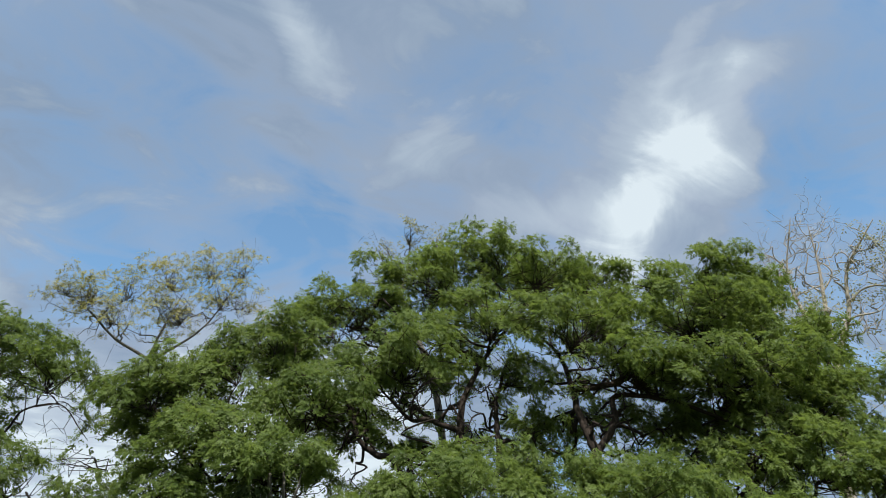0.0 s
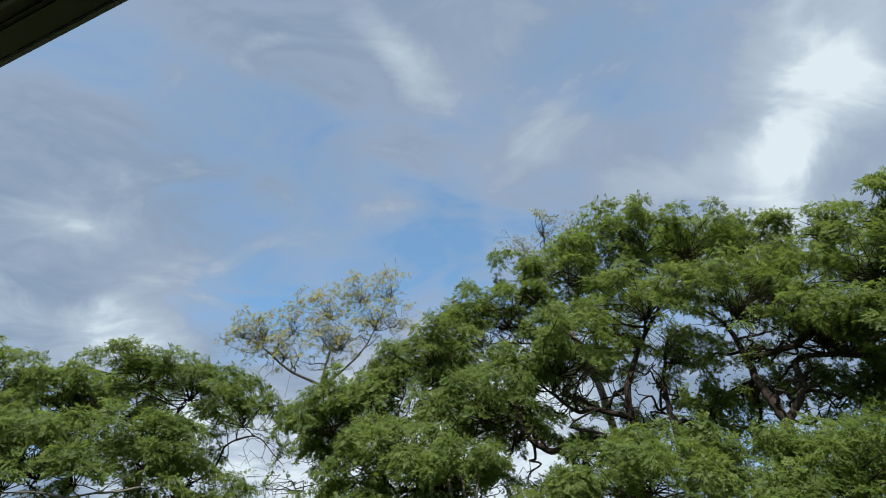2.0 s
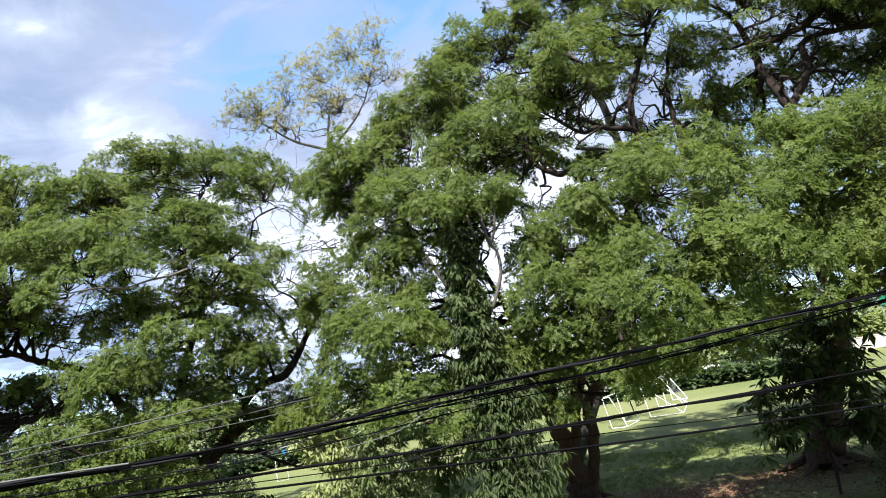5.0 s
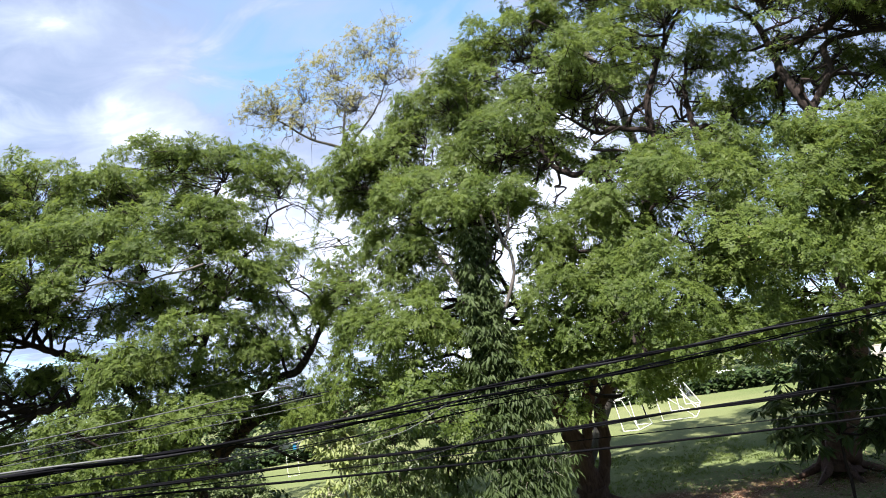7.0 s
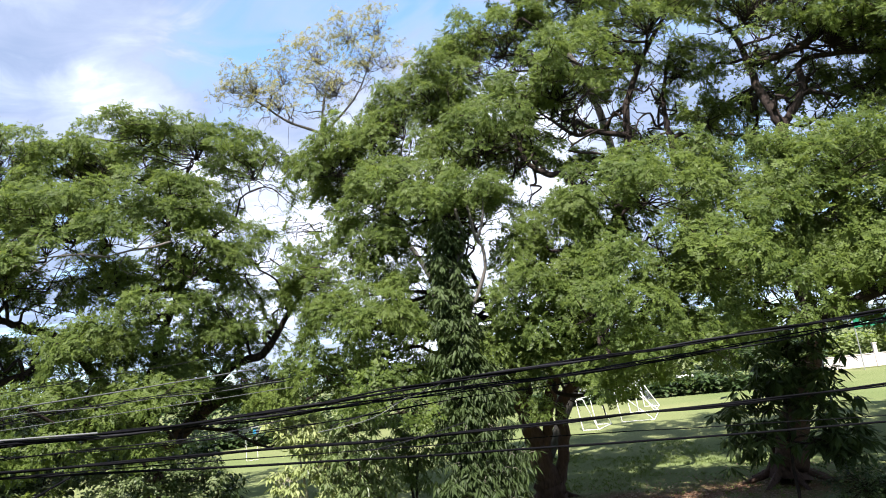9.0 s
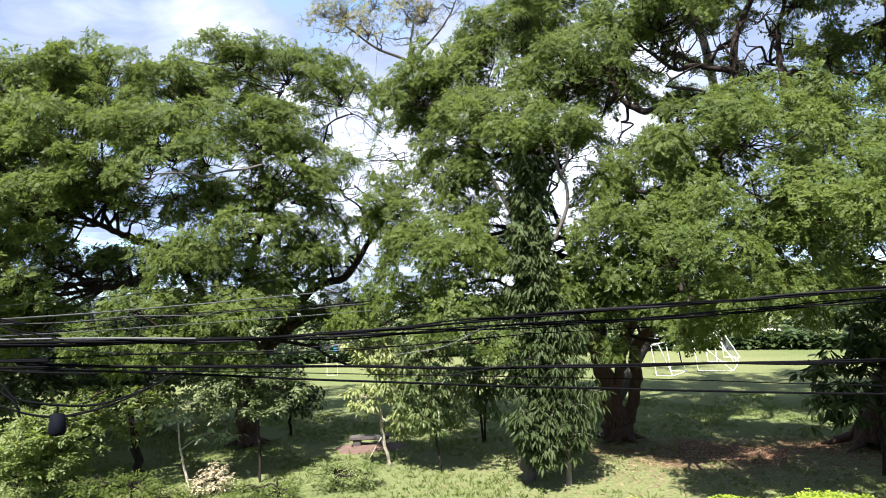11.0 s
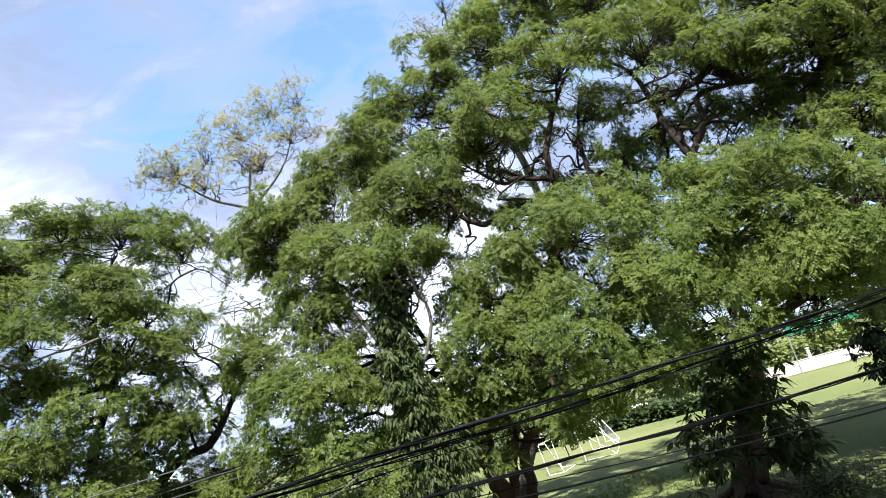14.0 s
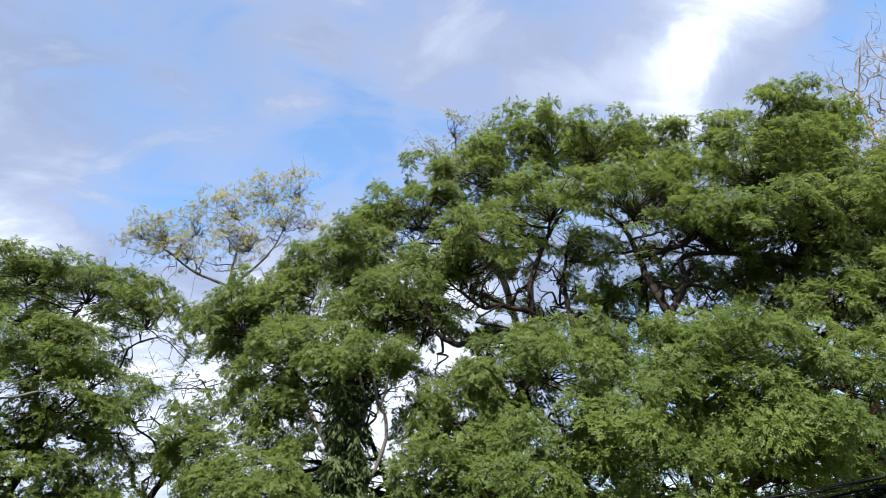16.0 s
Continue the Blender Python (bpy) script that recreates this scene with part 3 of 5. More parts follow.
MAIN_BACK = [
    (15.1, 26.3, 25.3, 2.7, 1.6), (13.7, 28.2, 24, 2.8, 1.6), (19.5, 25.4, 24.5, 2.9, 1.7),
    (8.2, 27.9, 20.3, 2.6, 1.5), (4.5, 28.5, 18.1, 2.5, 1.4), (2.7, 28, 16.1, 2.3, 1.2),
    (0.2, 27.5, 14.1, 1.9, 1.1), (10.1, 23.7, 15.8, 2.9, 1.1), (6.4, 25.6, 14.5, 2.6, 1.1),
    (3.9, 24.4, 11.7, 2.2, 1), (5.4, 22.7, 10.8, 2.3, 0.8), (20, 25.6, 24.6, 2.9, 1.7),
    (5.1, 29.8, 18.4, 2.7, 1.5),
]
LOWER_BACK = [
    (11.4, 20.5, 9.5, 1.7, 1), (13.2, 19.4, 9.7, 1.7, 1), (9.5, 21.5, 9.2, 1.7, 1), (12.1, 20.2, 7.8, 1.7, 1),
    (14.2, 18.7, 7.8, 1.7, 1), (10.2, 21.2, 7.4, 1.7, 1), (15.4, 17.7, 8.4, 1.7, 1), (13.0, 19.6, 6.3, 1.7, 1),
    (8.6, 19.3, 8.7, 1.4, 0.9), (7.3, 18.8, 6.5, 1.7, 1.1), (1.1, 21.9, 6.6, 1.8, 1.2),
    (1.5, 20.2, 4.6, 1.6, 1),
]
RIGHT_BACK = [
    (27.3, 20.1, 22.4, 3.3, 1.7), (21.9, 17, 15, 3.6, 1.2),
]
# unseen lobes behind the right crown, added to cast shade on the far lawn
RIGHT_SHADE_LOBES = [
    (27.1, 29.4, 9.7, 3.3, 1.6), (30.7, 28.6, 9.8, 3.5, 1.6), (34.2, 27.7, 9.8, 3.7, 1.7),
    (33.3, 25.6, 7.3, 3.5, 2), (28.1, 25.6, 7, 2.8, 1.3), (24, 29.5, 9.8, 2.8, 1.2),
]
LEFT_BACK = [
    (-10.6, 32.8, 18.6, 2.6, 1.3), (-5.6, 31.4, 17.3, 2.5, 1.3), (-11.4, 32.2, 16.9, 2.9, 1.4),
    (-16.9, 31.8, 17.6, 3.2, 1.3), (-19.2, 28.4, 15.3, 3, 1.4), (-19.8, 28.3, 14.8, 2.4, 1.8),
    (-7.2, 29.2, 13.6, 2.9, 1.2), (-12.3, 27.2, 13.1, 2.9, 1.3), (-16, 26.6, 13, 3, 1.3),
    (-18.1, 24.8, 12, 2.6, 1.5), (-5.2, 28.6, 10.7, 1.9, 1), (-11, 23.9, 9.8, 2.3, 1.1),
    (-14.2, 23.5, 9.5, 2.6, 1.1), (-15, 21.4, 7.5, 2, 1.2), (-15.5, 24.1, 6.4, 2.4, 1.3),
    (-15.5, 23.5, 4.8, 2.1, 0.9), (-19.7, 25.3, 10.4, 2.7, 1.9), (-16.8, 22.9, 6.4, 2.2, 1.7),
]
LEFT_UPPER = [
    (-8.3, 27.8, 17.2, 2.2, 1.1), (-5.8, 27.4, 16.4, 2.2, 1.1), (-3.5, 26.8, 15.1, 1.7, 1.1),
    (-10.9, 27.9, 15.8, 2.5, 1.2), (-13.8, 26.7, 16, 2.7, 1.1), (-16, 25.4, 15, 2.6, 1.2),
    (-16.8, 23.6, 13.9, 2, 1.5), (-6.7, 24.1, 12.9, 2.4, 1), (-10.1, 24, 12.4, 2.5, 1.1),
    (-12.8, 22.6, 12.2, 2.5, 1.1), (-14.2, 20.6, 11, 2.1, 1.2), (-3.2, 24.8, 10.7, 1.3, 1),
    (-5.3, 24.4, 10.6, 1.7, 0.8), (-10.9, 22.5, 10.2, 2.2, 1), (-7.4, 23.9, 9.8, 1.8, 0.7),
    (-13.2, 21.2, 9.5, 2.4, 1), (-14.4, 20.4, 8.4, 1.9, 1.2), (-1.4, 25, 9.5, 1.2, 1.1),
    (-4.4, 24.6, 8.5, 1.6, 0.9),
]
LEFT_LOWER = [
    (-8.4, 24.1, 7.5, 2, 0.9), (-5.8, 25.4, 7.5, 1.8, 1), (-14, 21.3, 6.9, 2.1, 1.2),
    (-5.6, 26.4, 5.8, 1.4, 0.8), (-8.6, 24, 5.9, 1.8, 0.8), (-13.3, 21.8, 5.6, 1.9, 0.8),
    (-16.9, 21.1, 10.4, 2.3, 1.6), (-15.7, 20.1, 7.2, 1.9, 1.5), (-11.5, 25.5, 7.2, 1.8, 1),
    (-8, 27.9, 5.6, 1.6, 0.8), (-13.4, 24.6, 7.7, 1.6, 1), (-4.4, 28.7, 7.5, 1.2, 0.8),
]
LEFT_FILL = [
    (-7.8, 22.2, 11.2, 1.4, 0.7), (-10.1, 21.8, 12.2, 1.4, 0.7), (-10.5, 20.4, 10.6, 1.3, 0.8), (-5.6, 23.3, 10.9, 1.1, 0.6),
    (-6.3, 21.6, 8.3, 1.2, 0.7), (-8.2, 20.4, 7.7, 1.2, 0.8), (-7.0, 20.8, 5.5, 1.1, 0.7), (-5.9, 21.7, 5.6, 1, 0.6),
    (-6.3, 21.1, 4.4, 1, 0.5), (-7.7, 20.1, 4.8, 1, 0.6), (-8.8, 20.2, 5.8, 1.1, 0.7), (-9.6, 19.2, 5.0, 1.1, 0.7),
    (-4.8, 25.5, 12.1, 1.2, 0.7), (-2.5, 25.9, 9, 1, 0.8), (-13, 21.4, 8.2, 1.4, 0.7),
    (-12.1, 25.3, 14.1, 1.6, 0.8), (-3.6, 25.8, 5.4, 1.4, 0.7), (-2.5, 25.9, 4.1, 1.3, 0.6),
    (-6.4, 24.2, 6.4, 1.4, 0.7),
]
PALE_LOBES = [
    (-4.3, 37.8, 24.6, 2, 1.4), (-2.4, 37.9, 25.6, 1.6, 1.7), (-0.3, 38, 26.8, 1.8, 1.8),
    (1.8, 38, 28.2, 1.7, 1.7), (3.9, 37.8, 28.3, 1.6, 1.7), (4.7, 37.7, 26, 1.4, 1.3),
    (0.8, 38, 24.4, 2.2, 1.4), (-2.9, 37.9, 23.4, 1.6, 1.1), (-5.7, 37.6, 24.5, 1.1, 0.7),
    (3, 37.9, 26, 1.6, 1.5),
]
DRY_LOBES = [
    (13.4, 31.2, 30.1, 1.5, 1.1), (12.3, 31.7, 29, 1.2, 0.9), (15, 30.5, 29.7, 1.2, 1),
]
BARE_LOBES = [
    (33.3, 13.7, 24.9, 1.1, 1.2), (32.7, 15, 20.8, 1.1, 2.3), (32.5, 15.4, 22.3, 0.9, 1.2),
    (29.9, 16.3, 21.2, 1.4, 0.8), (33.4, 13.5, 22.9, 1.5, 2.3), (32.3, 15.9, 17.3, 1, 1.8),
]

# hollows between the boughs that let the sky through: place and half-width
MAIN_HOLLOWS = [
    (12.9, 20.3, 16.5, 0.37), (12.3, 20.6, 14.9, 0.41), (10.7, 21.5, 14.4, 0.38), (9.9, 21.9, 13.8, 0.38), (12.0, 20.8, 13.8, 0.29),
    (13.6, 19.8, 14.1, 0.33), (14.6, 19.0, 14.3, 0.4), (15.3, 18.5, 12.7, 0.24), (8.1, 22.6, 17.1, 0.33), (16.5, 17.4, 14.9, 0.25),
    (18.9, 14.8, 13.7, 0.35), (19.3, 14.2, 11.6, 0.35), (16.3, 17.6, 9.1, 0.32), (15.1, 18.7, 9.0, 0.25), (6.0, 23.2, 10.7, 0.6),
    (6.6, 23.1, 11.2, 0.39), (3.1, 23.8, 10.4, 0.34), (3.1, 23.8, 8.7, 0.32),
]
LEFT_HOLLOWS = [
    (-9.9, 23.5, 12.3, 0.25), (-11.7, 22.7, 11.7, 0.28), (-8.1, 24.2, 11.4, 0.41), (-7.3, 24.4, 11.4, 0.3), (-5.5, 24.9, 11.2, 0.27),
    (-4.6, 25.1, 11.9, 0.34), (-5.2, 25.0, 15.2, 0.26), (-11.4, 22.8, 14.5, 0.21), (-2.8, 25.4, 9.8, 0.34), (-3.2, 25.3, 13.0, 0.51),
    (-2.4, 25.4, 12.2, 0.46), (-1.5, 25.5, 12.6, 0.44), (-0.7, 25.5, 12.0, 0.3), (-10.8, 23.1, 7.2, 0.25), (-3.7, 25.2, 6.8, 0.25),
    (-2.7, 25.4, 8.8, 0.29),
]
MAIN_LACE = [
    (12.6, 25, 15.1, 1.2, 0.8), (15.6, 25.6, 15.1, 1.6, 1.1), (16.9, 24.8, 13.6, 1.9, 1.4), (17.4, 23.2, 14.7, 1.4, 1.5),
    (15.4, 21.6, 14.0, 1.3, 0.8), (16.4, 20.8, 14.4, 1.3, 0.8), (17.4, 20.0, 13.7, 1.3, 0.8), (17.5, 19.9, 15.0, 1.3, 0.8), (18.4, 19.1, 14.5, 1.3, 0.8),
    (19.4, 18.1, 13.8, 1.3, 0.8), (15.6, 21.4, 16.3, 1.3, 0.8), (19.8, 17.6, 15.3, 1.3, 0.8),
]

MAIN_LIMBS = [
    [(7.45, 24.6, -0.1, 0.62), (7.35, 24.5, 0.9, 0.47), (7.15, 24.5, 1.9, 0.42), (6.85, 24.5, 3.1, 0.36), (6.55, 24.2, 4.4, 0.3)],
    [(7.25, 24.5, 1.4, 0.26), (7.55, 24.3, 2.5, 0.2), (7.65, 23.7, 3.9, 0.24), (8.3, 22.5, 6, 0.25), (9, 21.2, 8.1, 0.168), (10.2, 20.6, 10.2, 0.168), (11.4, 21.1, 13, 0.158), (11.5, 21, 14.3, 0.14), (12.1, 21.3, 15.6, 0.123), (13.1, 21.3, 17.3, 0.09), (14.5, 21, 19.2, 0.056)],
    [(7.65, 24.5, 0.3, 0.34), (8.05, 24.5, 1.3, 0.24), (8.25, 24.4, 2.4, 0.22), (8.35, 24.1, 3.8, 0.22), (9.9, 23, 5.5, 0.25), (11.5, 21.1, 7, 0.191), (13, 19.6, 7.9, 0.202), (14.4, 18.5, 9, 0.202), (15.4, 18.4, 10.5, 0.191), (16, 18.5, 12.3, 0.191), (15.9, 18.7, 13.3, 0.168), (15.9, 19.1, 14.4, 0.146), (15.9, 19.3, 15.4, 0.123), (16, 19.9, 17.1, 0.084), (15.8, 20.7, 18.3, 0.051)],
    [(15.9, 19.3, 15.3, 0.112), (16.9, 18.5, 15.4, 0.123), (17.6, 17.8, 15.6, 0.101), (18.8, 17.2, 16.6, 0.056)],
    [(16.1, 18.5, 12.5, 0.146), (17, 18.3, 13.8, 0.135), (17.4, 18.4, 15, 0.112), (18.9, 17.1, 14.6, 0.084), (20.4, 16.1, 13.8, 0.067), (21.1, 15.1, 12.8, 0.039)],
    [(11.4, 21.1, 13.5, 0.112), (10.1, 21.2, 13.8, 0.095), (9.3, 21, 13.6, 0.073), (8.3, 21.2, 14.5, 0.039)],
    [(10.5, 20.5, 10.7, 0.112), (12.4, 20.1, 11.7, 0.112), (12.9, 20.6, 13.6, 0.101), (13.1, 20.8, 14.9, 0.084), (13.7, 20.9, 16.6, 0.051)],
    [(9.8, 20.6, 9.5, 0.112), (8.5, 20.3, 11.6, 0.112), (7.8, 20.6, 12, 0.112), (7.2, 20.8, 12.5, 0.09), (7, 21.1, 13.5, 0.051)],
    [(6.9, 24.2, 4.2, 0.28), (6.2, 23.7, 5.8, 0.172), (5.4, 22.9, 7.9, 0.101), (4, 22.1, 10.7, 0.056), (2.8, 21.8, 10.8, 0.051), (1.8, 21.9, 10.5, 0.034)],
]
RIGHT_LIMBS = [
    [(15.5, 21.5, 0.1, 0.7), (15.9, 21.2, 1.8, 0.5), (16.4, 20.8, 3.6, 0.45), (16.7, 19.9, 5.6, 0.328)],
    [(16.5, 20.1, 5.3, 0.265), (17.5, 19.2, 6.5, 0.234), (18.3, 18.4, 7.1, 0.203), (20, 16.6, 10.2, 0.156), (24.4, 13.8, 14.6, 0.109), (25.3, 14.2, 17.8, 0.062)],
    [(16.7, 19.9, 5.5, 0.265), (16.9, 20.4, 7.6, 0.218), (18.6, 19.6, 9.9, 0.156), (22.9, 16.1, 16.7, 0.109), (24.1, 17.8, 22.2, 0.055)],
    [(16.8, 19.8, 5.7, 0.218), (18.9, 15.6, 7.4, 0.172), (19.3, 14.8, 9.4, 0.14), (19.5, 14.9, 11.1, 0.133), (19.8, 15.2, 11.6, 0.117), (20.4, 14.4, 11.4, 0.094), (21.3, 14, 11.6, 0.062)],
]
LEFT_LIMBS = [
    [(-7.7, 26.9, -0, 0.5), (-7.8, 26.9, 1.4, 0.42), (-7.9, 26.9, 2.8, 0.42), (-7.7, 26.7, 3.8, 0.48)],
    [(-7.8, 26.7, 3.3, 0.36), (-5.6, 26.4, 5, 0.219), (-3.9, 26.2, 5.6, 0.158), (-1.7, 25.9, 5.8, 0.085)],
    [(-6.1, 26.3, 4.7, 0.183), (-4.8, 26.1, 6.4, 0.17), (-3.3, 25.8, 6.9, 0.158), (-2.7, 25.9, 7.7, 0.134), (-2, 25.9, 8.7, 0.085), (-1.1, 26, 9.8, 0.048)],
    [(-7.7, 26.7, 3.8, 0.4), (-8.7, 25.6, 5.6, 0.195), (-10, 24.5, 7.9, 0.17), (-11.2, 24, 8.6, 0.146), (-12.2, 23.5, 9.1, 0.098), (-13.4, 22.3, 9.8, 0.048)],
    [(-8, 26.3, 4.3, 0.265), (-7.2, 25.5, 7.6, 0.17), (-6.2, 25.3, 9.9, 0.134), (-6.6, 25.7, 11.3, 0.098), (-6.8, 26.1, 12.8, 0.073), (-6.2, 27.3, 15.5, 0.043)],
    [(-6.3, 25.2, 9.8, 0.098), (-7.3, 24.4, 9.6, 0.085), (-8.3, 23.6, 9.7, 0.061)],
    [(-9.9, 24.6, 7.8, 0.122), (-11.6, 23.3, 6.7, 0.109), (-12.6, 22.8, 7.1, 0.073)],
    [(-6.3, 25.2, 10, 0.055), (-5.3, 26, 11.7, 0.048), (-4.3, 26.7, 12.8, 0.043), (-3.9, 26.7, 13.8, 0.037), (-2.8, 26.8, 14.2, 0.024), (-1.9, 26.9, 13.4, 0.018)],
]
PALE_LIMBS = [
    [(6.4, 37.2, -0.1, 0.18), (6.6, 37.3, 8, 0.162), (3.5, 37.8, 15, 0.144), (-0.5, 38, 19.3, 0.12), (-0.4, 38, 21.5, 0.108)],
    [(-0.4, 38, 21.3, 0.096), (-2.5, 37.9, 22.2, 0.078), (-3.9, 37.8, 23.3, 0.054), (-5.2, 37.6, 24.1, 0.024)],
    [(-0.4, 38, 21.5, 0.096), (-0.1, 38, 23.5, 0.06), (0.4, 38, 25.7, 0.03)],
    [(-0.3, 38, 21.2, 0.09), (1.9, 38, 23.6, 0.06), (3, 37.9, 25.8, 0.036), (3.7, 37.8, 28, 0.018)],
]
DRY_LIMBS = [
    [(10.4, 34.2, -0.1, 0.3), (15.2, 31, 11, 0.26), (15.2, 30.8, 19, 0.2), (13, 31.6, 26, 0.15)],
    [(13, 31.6, 25.8, 0.12), (13.4, 31.3, 28, 0.08), (13.5, 31.2, 30.5, 0.03)],
    [(13, 31.6, 25.8, 0.1), (12.5, 31.7, 28, 0.05), (12, 31.8, 29.5, 0.02)],
    [(13, 31.6, 25.8, 0.1), (14.3, 31, 28, 0.05), (15.2, 30.4, 29.8, 0.02)],
]
BARE_LIMBS = [
    [(30.5, 19, -0.1, 0.5), (30.9, 18.5, 11.9, 0.3), (31.3, 17.8, 15.5, 0.24), (31.7, 17, 18.9, 0.2)],
    [(31.7, 17, 18.9, 0.18), (32.3, 15.8, 21.1, 0.12), (32.7, 15.1, 23.7, 0.08), (33.4, 13.4, 25.8, 0.04)],
    [(31.7, 17, 19.5, 0.16), (32, 16.5, 22.4, 0.1), (32.2, 16.1, 24.8, 0.06), (32.3, 15.9, 26.8, 0.03)],
    [(31.6, 17.2, 19.6, 0.14), (31.4, 17.6, 22.5, 0.09), (31.4, 17.5, 24.7, 0.06), (31.9, 16.6, 27.6, 0.03)],
    [(31.4, 17.6, 22.5, 0.07), (31.4, 17.7, 25.2, 0.05), (31.1, 18.2, 26.2, 0.02)],
]

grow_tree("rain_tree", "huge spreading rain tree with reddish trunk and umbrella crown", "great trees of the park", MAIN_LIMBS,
          MAIN_FRONT + MAIN_UPPER + MAIN_LOWER + MAIN_INNER + MAIN_FLANK + MAIN_FILL, SHADE_BARK, RAIN_LEAF, 11, behind=MAIN_BACK + LOWER_BACK + MAIN_LACE, trunk_bark=RED_BARK, offshoots=9, hollows=MAIN_HOLLOWS + LEFT_HOLLOWS)
grow_tree("rain_tree", "tall rain tree with dense crown beside the playing field", "great trees of the park", RIGHT_LIMBS, RIGHT_LOBES, SHADE_BARK, RAIN_LEAF, 12, behind=RIGHT_BACK + RIGHT_SHADE_LOBES, trunk_bark=RED_BARK, hollows=MAIN_HOLLOWS)
left_tree = grow_tree("rain_tree", "broad rain tree with twisting dark limbs and layered crown", "great trees of the park", LEFT_LIMBS, LEFT_UPPER + LEFT_LOWER + LEFT_FILL, SHADE_BARK, RAIN_LEAF, 13, behind=LEFT_BACK, trunk_bark=RED_BARK, offshoots=9, hollows=LEFT_HOLLOWS)
# bare dead boughs caught in the crown
rng = np.random.default_rng(14)
for bough in ([(-7.4, 21.2, 10.3, 0.036), (-8.2, 20.9, 10.4, 0.030), (-9.1, 20.6, 10.3, 0.024), (-9.6, 20.3, 10.1, 0.018), (-10.2, 20.0, 9.8, 0.012)],
              [(-8.9, 20.7, 10.3, 0.024), (-9.4, 20.4, 9.8, 0.017), (-9.9, 20.2, 9.5, 0.009)],
              [(-5.7, 22.1, 10.9, 0.042), (-6.3, 21.9, 10.7, 0.037), (-6.9, 21.7, 10.6, 0.033), (-7.7, 21.5, 10.4, 0.029), (-8.3, 21.2, 10.5, 0.024)],
              [(-6.8, 21.8, 10.6, 0.024), (-6.5, 21.9, 11.0, 0.018), (-6.0, 22.0, 11.3, 0.012)],
              [(-9.4, 20.4, 10.1, 0.018), (-9.0, 20.5, 9.6, 0.013), (-8.6, 20.7, 9.0, 0.007)],
              [(-7.0, 21.6, 10.5, 0.018), (-7.2, 21.5, 10.0, 0.013), (-6.8, 21.6, 9.7, 0.007)]):
    child("dead_bough", Tubes().add(smoothed(bough, 4), 7, 0.08, rng).mesh("dead_bough", DULL_BARK), left_tree, "bare grey-brown dead bough")
RED_LEAF = leaf_material("reddish_leaf", (0.06, 0.03, 0.02), (0.14, 0.07, 0.04), (0.22, 0.13, 0.06), (0.2, 0.1, 0.03))
PINK_LEAF = leaf_material("cream_leaf", (0.3, 0.24, 0.16), (0.42, 0.36, 0.25), (0.55, 0.5, 0.36), (0.4, 0.36, 0.2))
grow_tree("pale_tree", "thin tree with sparse yellowing leaves behind the rain trees", "thin trees behind", PALE_LIMBS, PALE_LOBES, DULL_BARK, PALE_LEAF, 21,
          density=9.0, size=0.34, per_m2=34, leaflets=5, length=0.13, width=0.08, twig=0.02, offshoots=10)
grow_tree("pale_tree", "grey half-dry treetop rising behind the great rain tree", "thin trees behind", DRY_LIMBS, DRY_LOBES, DULL_BARK, DRY_LEAF, 22,
          density=5.0, size=0.4, per_m2=16, leaflets=4, length=0.17, width=0.11, twig=0.025)
grow_tree("bare_tree", "nearly bare grey tree with thin upright branches", "thin trees behind", BARE_LIMBS, BARE_LOBES, GREY_BARK, DRY_LEAF, 23,
          density=9.0, size=0.4, per_m2=12, leaflets=3, length=0.18, width=0.1, twig=0.024, offshoots=14)


# ---- smaller plants ----
def whorls(leaves, centres, per, length, width, droop, spread=0.06):
    """Bunches of simple leaves that hang outwards from each centre."""
    rng = leaves.rng
    i = np.repeat(np.arange(len(centres)), per)
    m = len(i)
    a = rng.uniform(0, 2 * np.pi, m)
    out = np.stack([np.cos(a), np.sin(a), np.zeros(m)], 1)
    way = out + np.array([0, 0, 1.0]) * (rng.normal(size=m) * 0.35 - droop)[:, None]
    base = centres[i] + out * spread + rng.normal(size=(m, 3)) * spread * 0.5
    leaves.add(base, way, np.array([0, 0, 1.0]) + out * 0.4 + 0.25 * rng.normal(size=(m, 3)), length * rng.uniform(0.6, 1.25, m), width * rng.uniform(0.75, 1.25, m))


def scattered(rng, blob, n):
    """Points in a flattened ball, thicker towards its skin."""
    x, y, z, r, h = blob
    d = unit(rng.normal(size=(n, 3)))
    s = rng.uniform(0.25, 1.0, n) ** 0.5
    bumpy = 1 + 0.22 * np.sin(4 * d[:, 0] + 3 * d[:, 2] + x) + 0.15 * np.sin(7 * d[:, 1] + y)
    return np.array([x, y, z]) + d * (s * bumpy)[:, None] * [r, r, h]


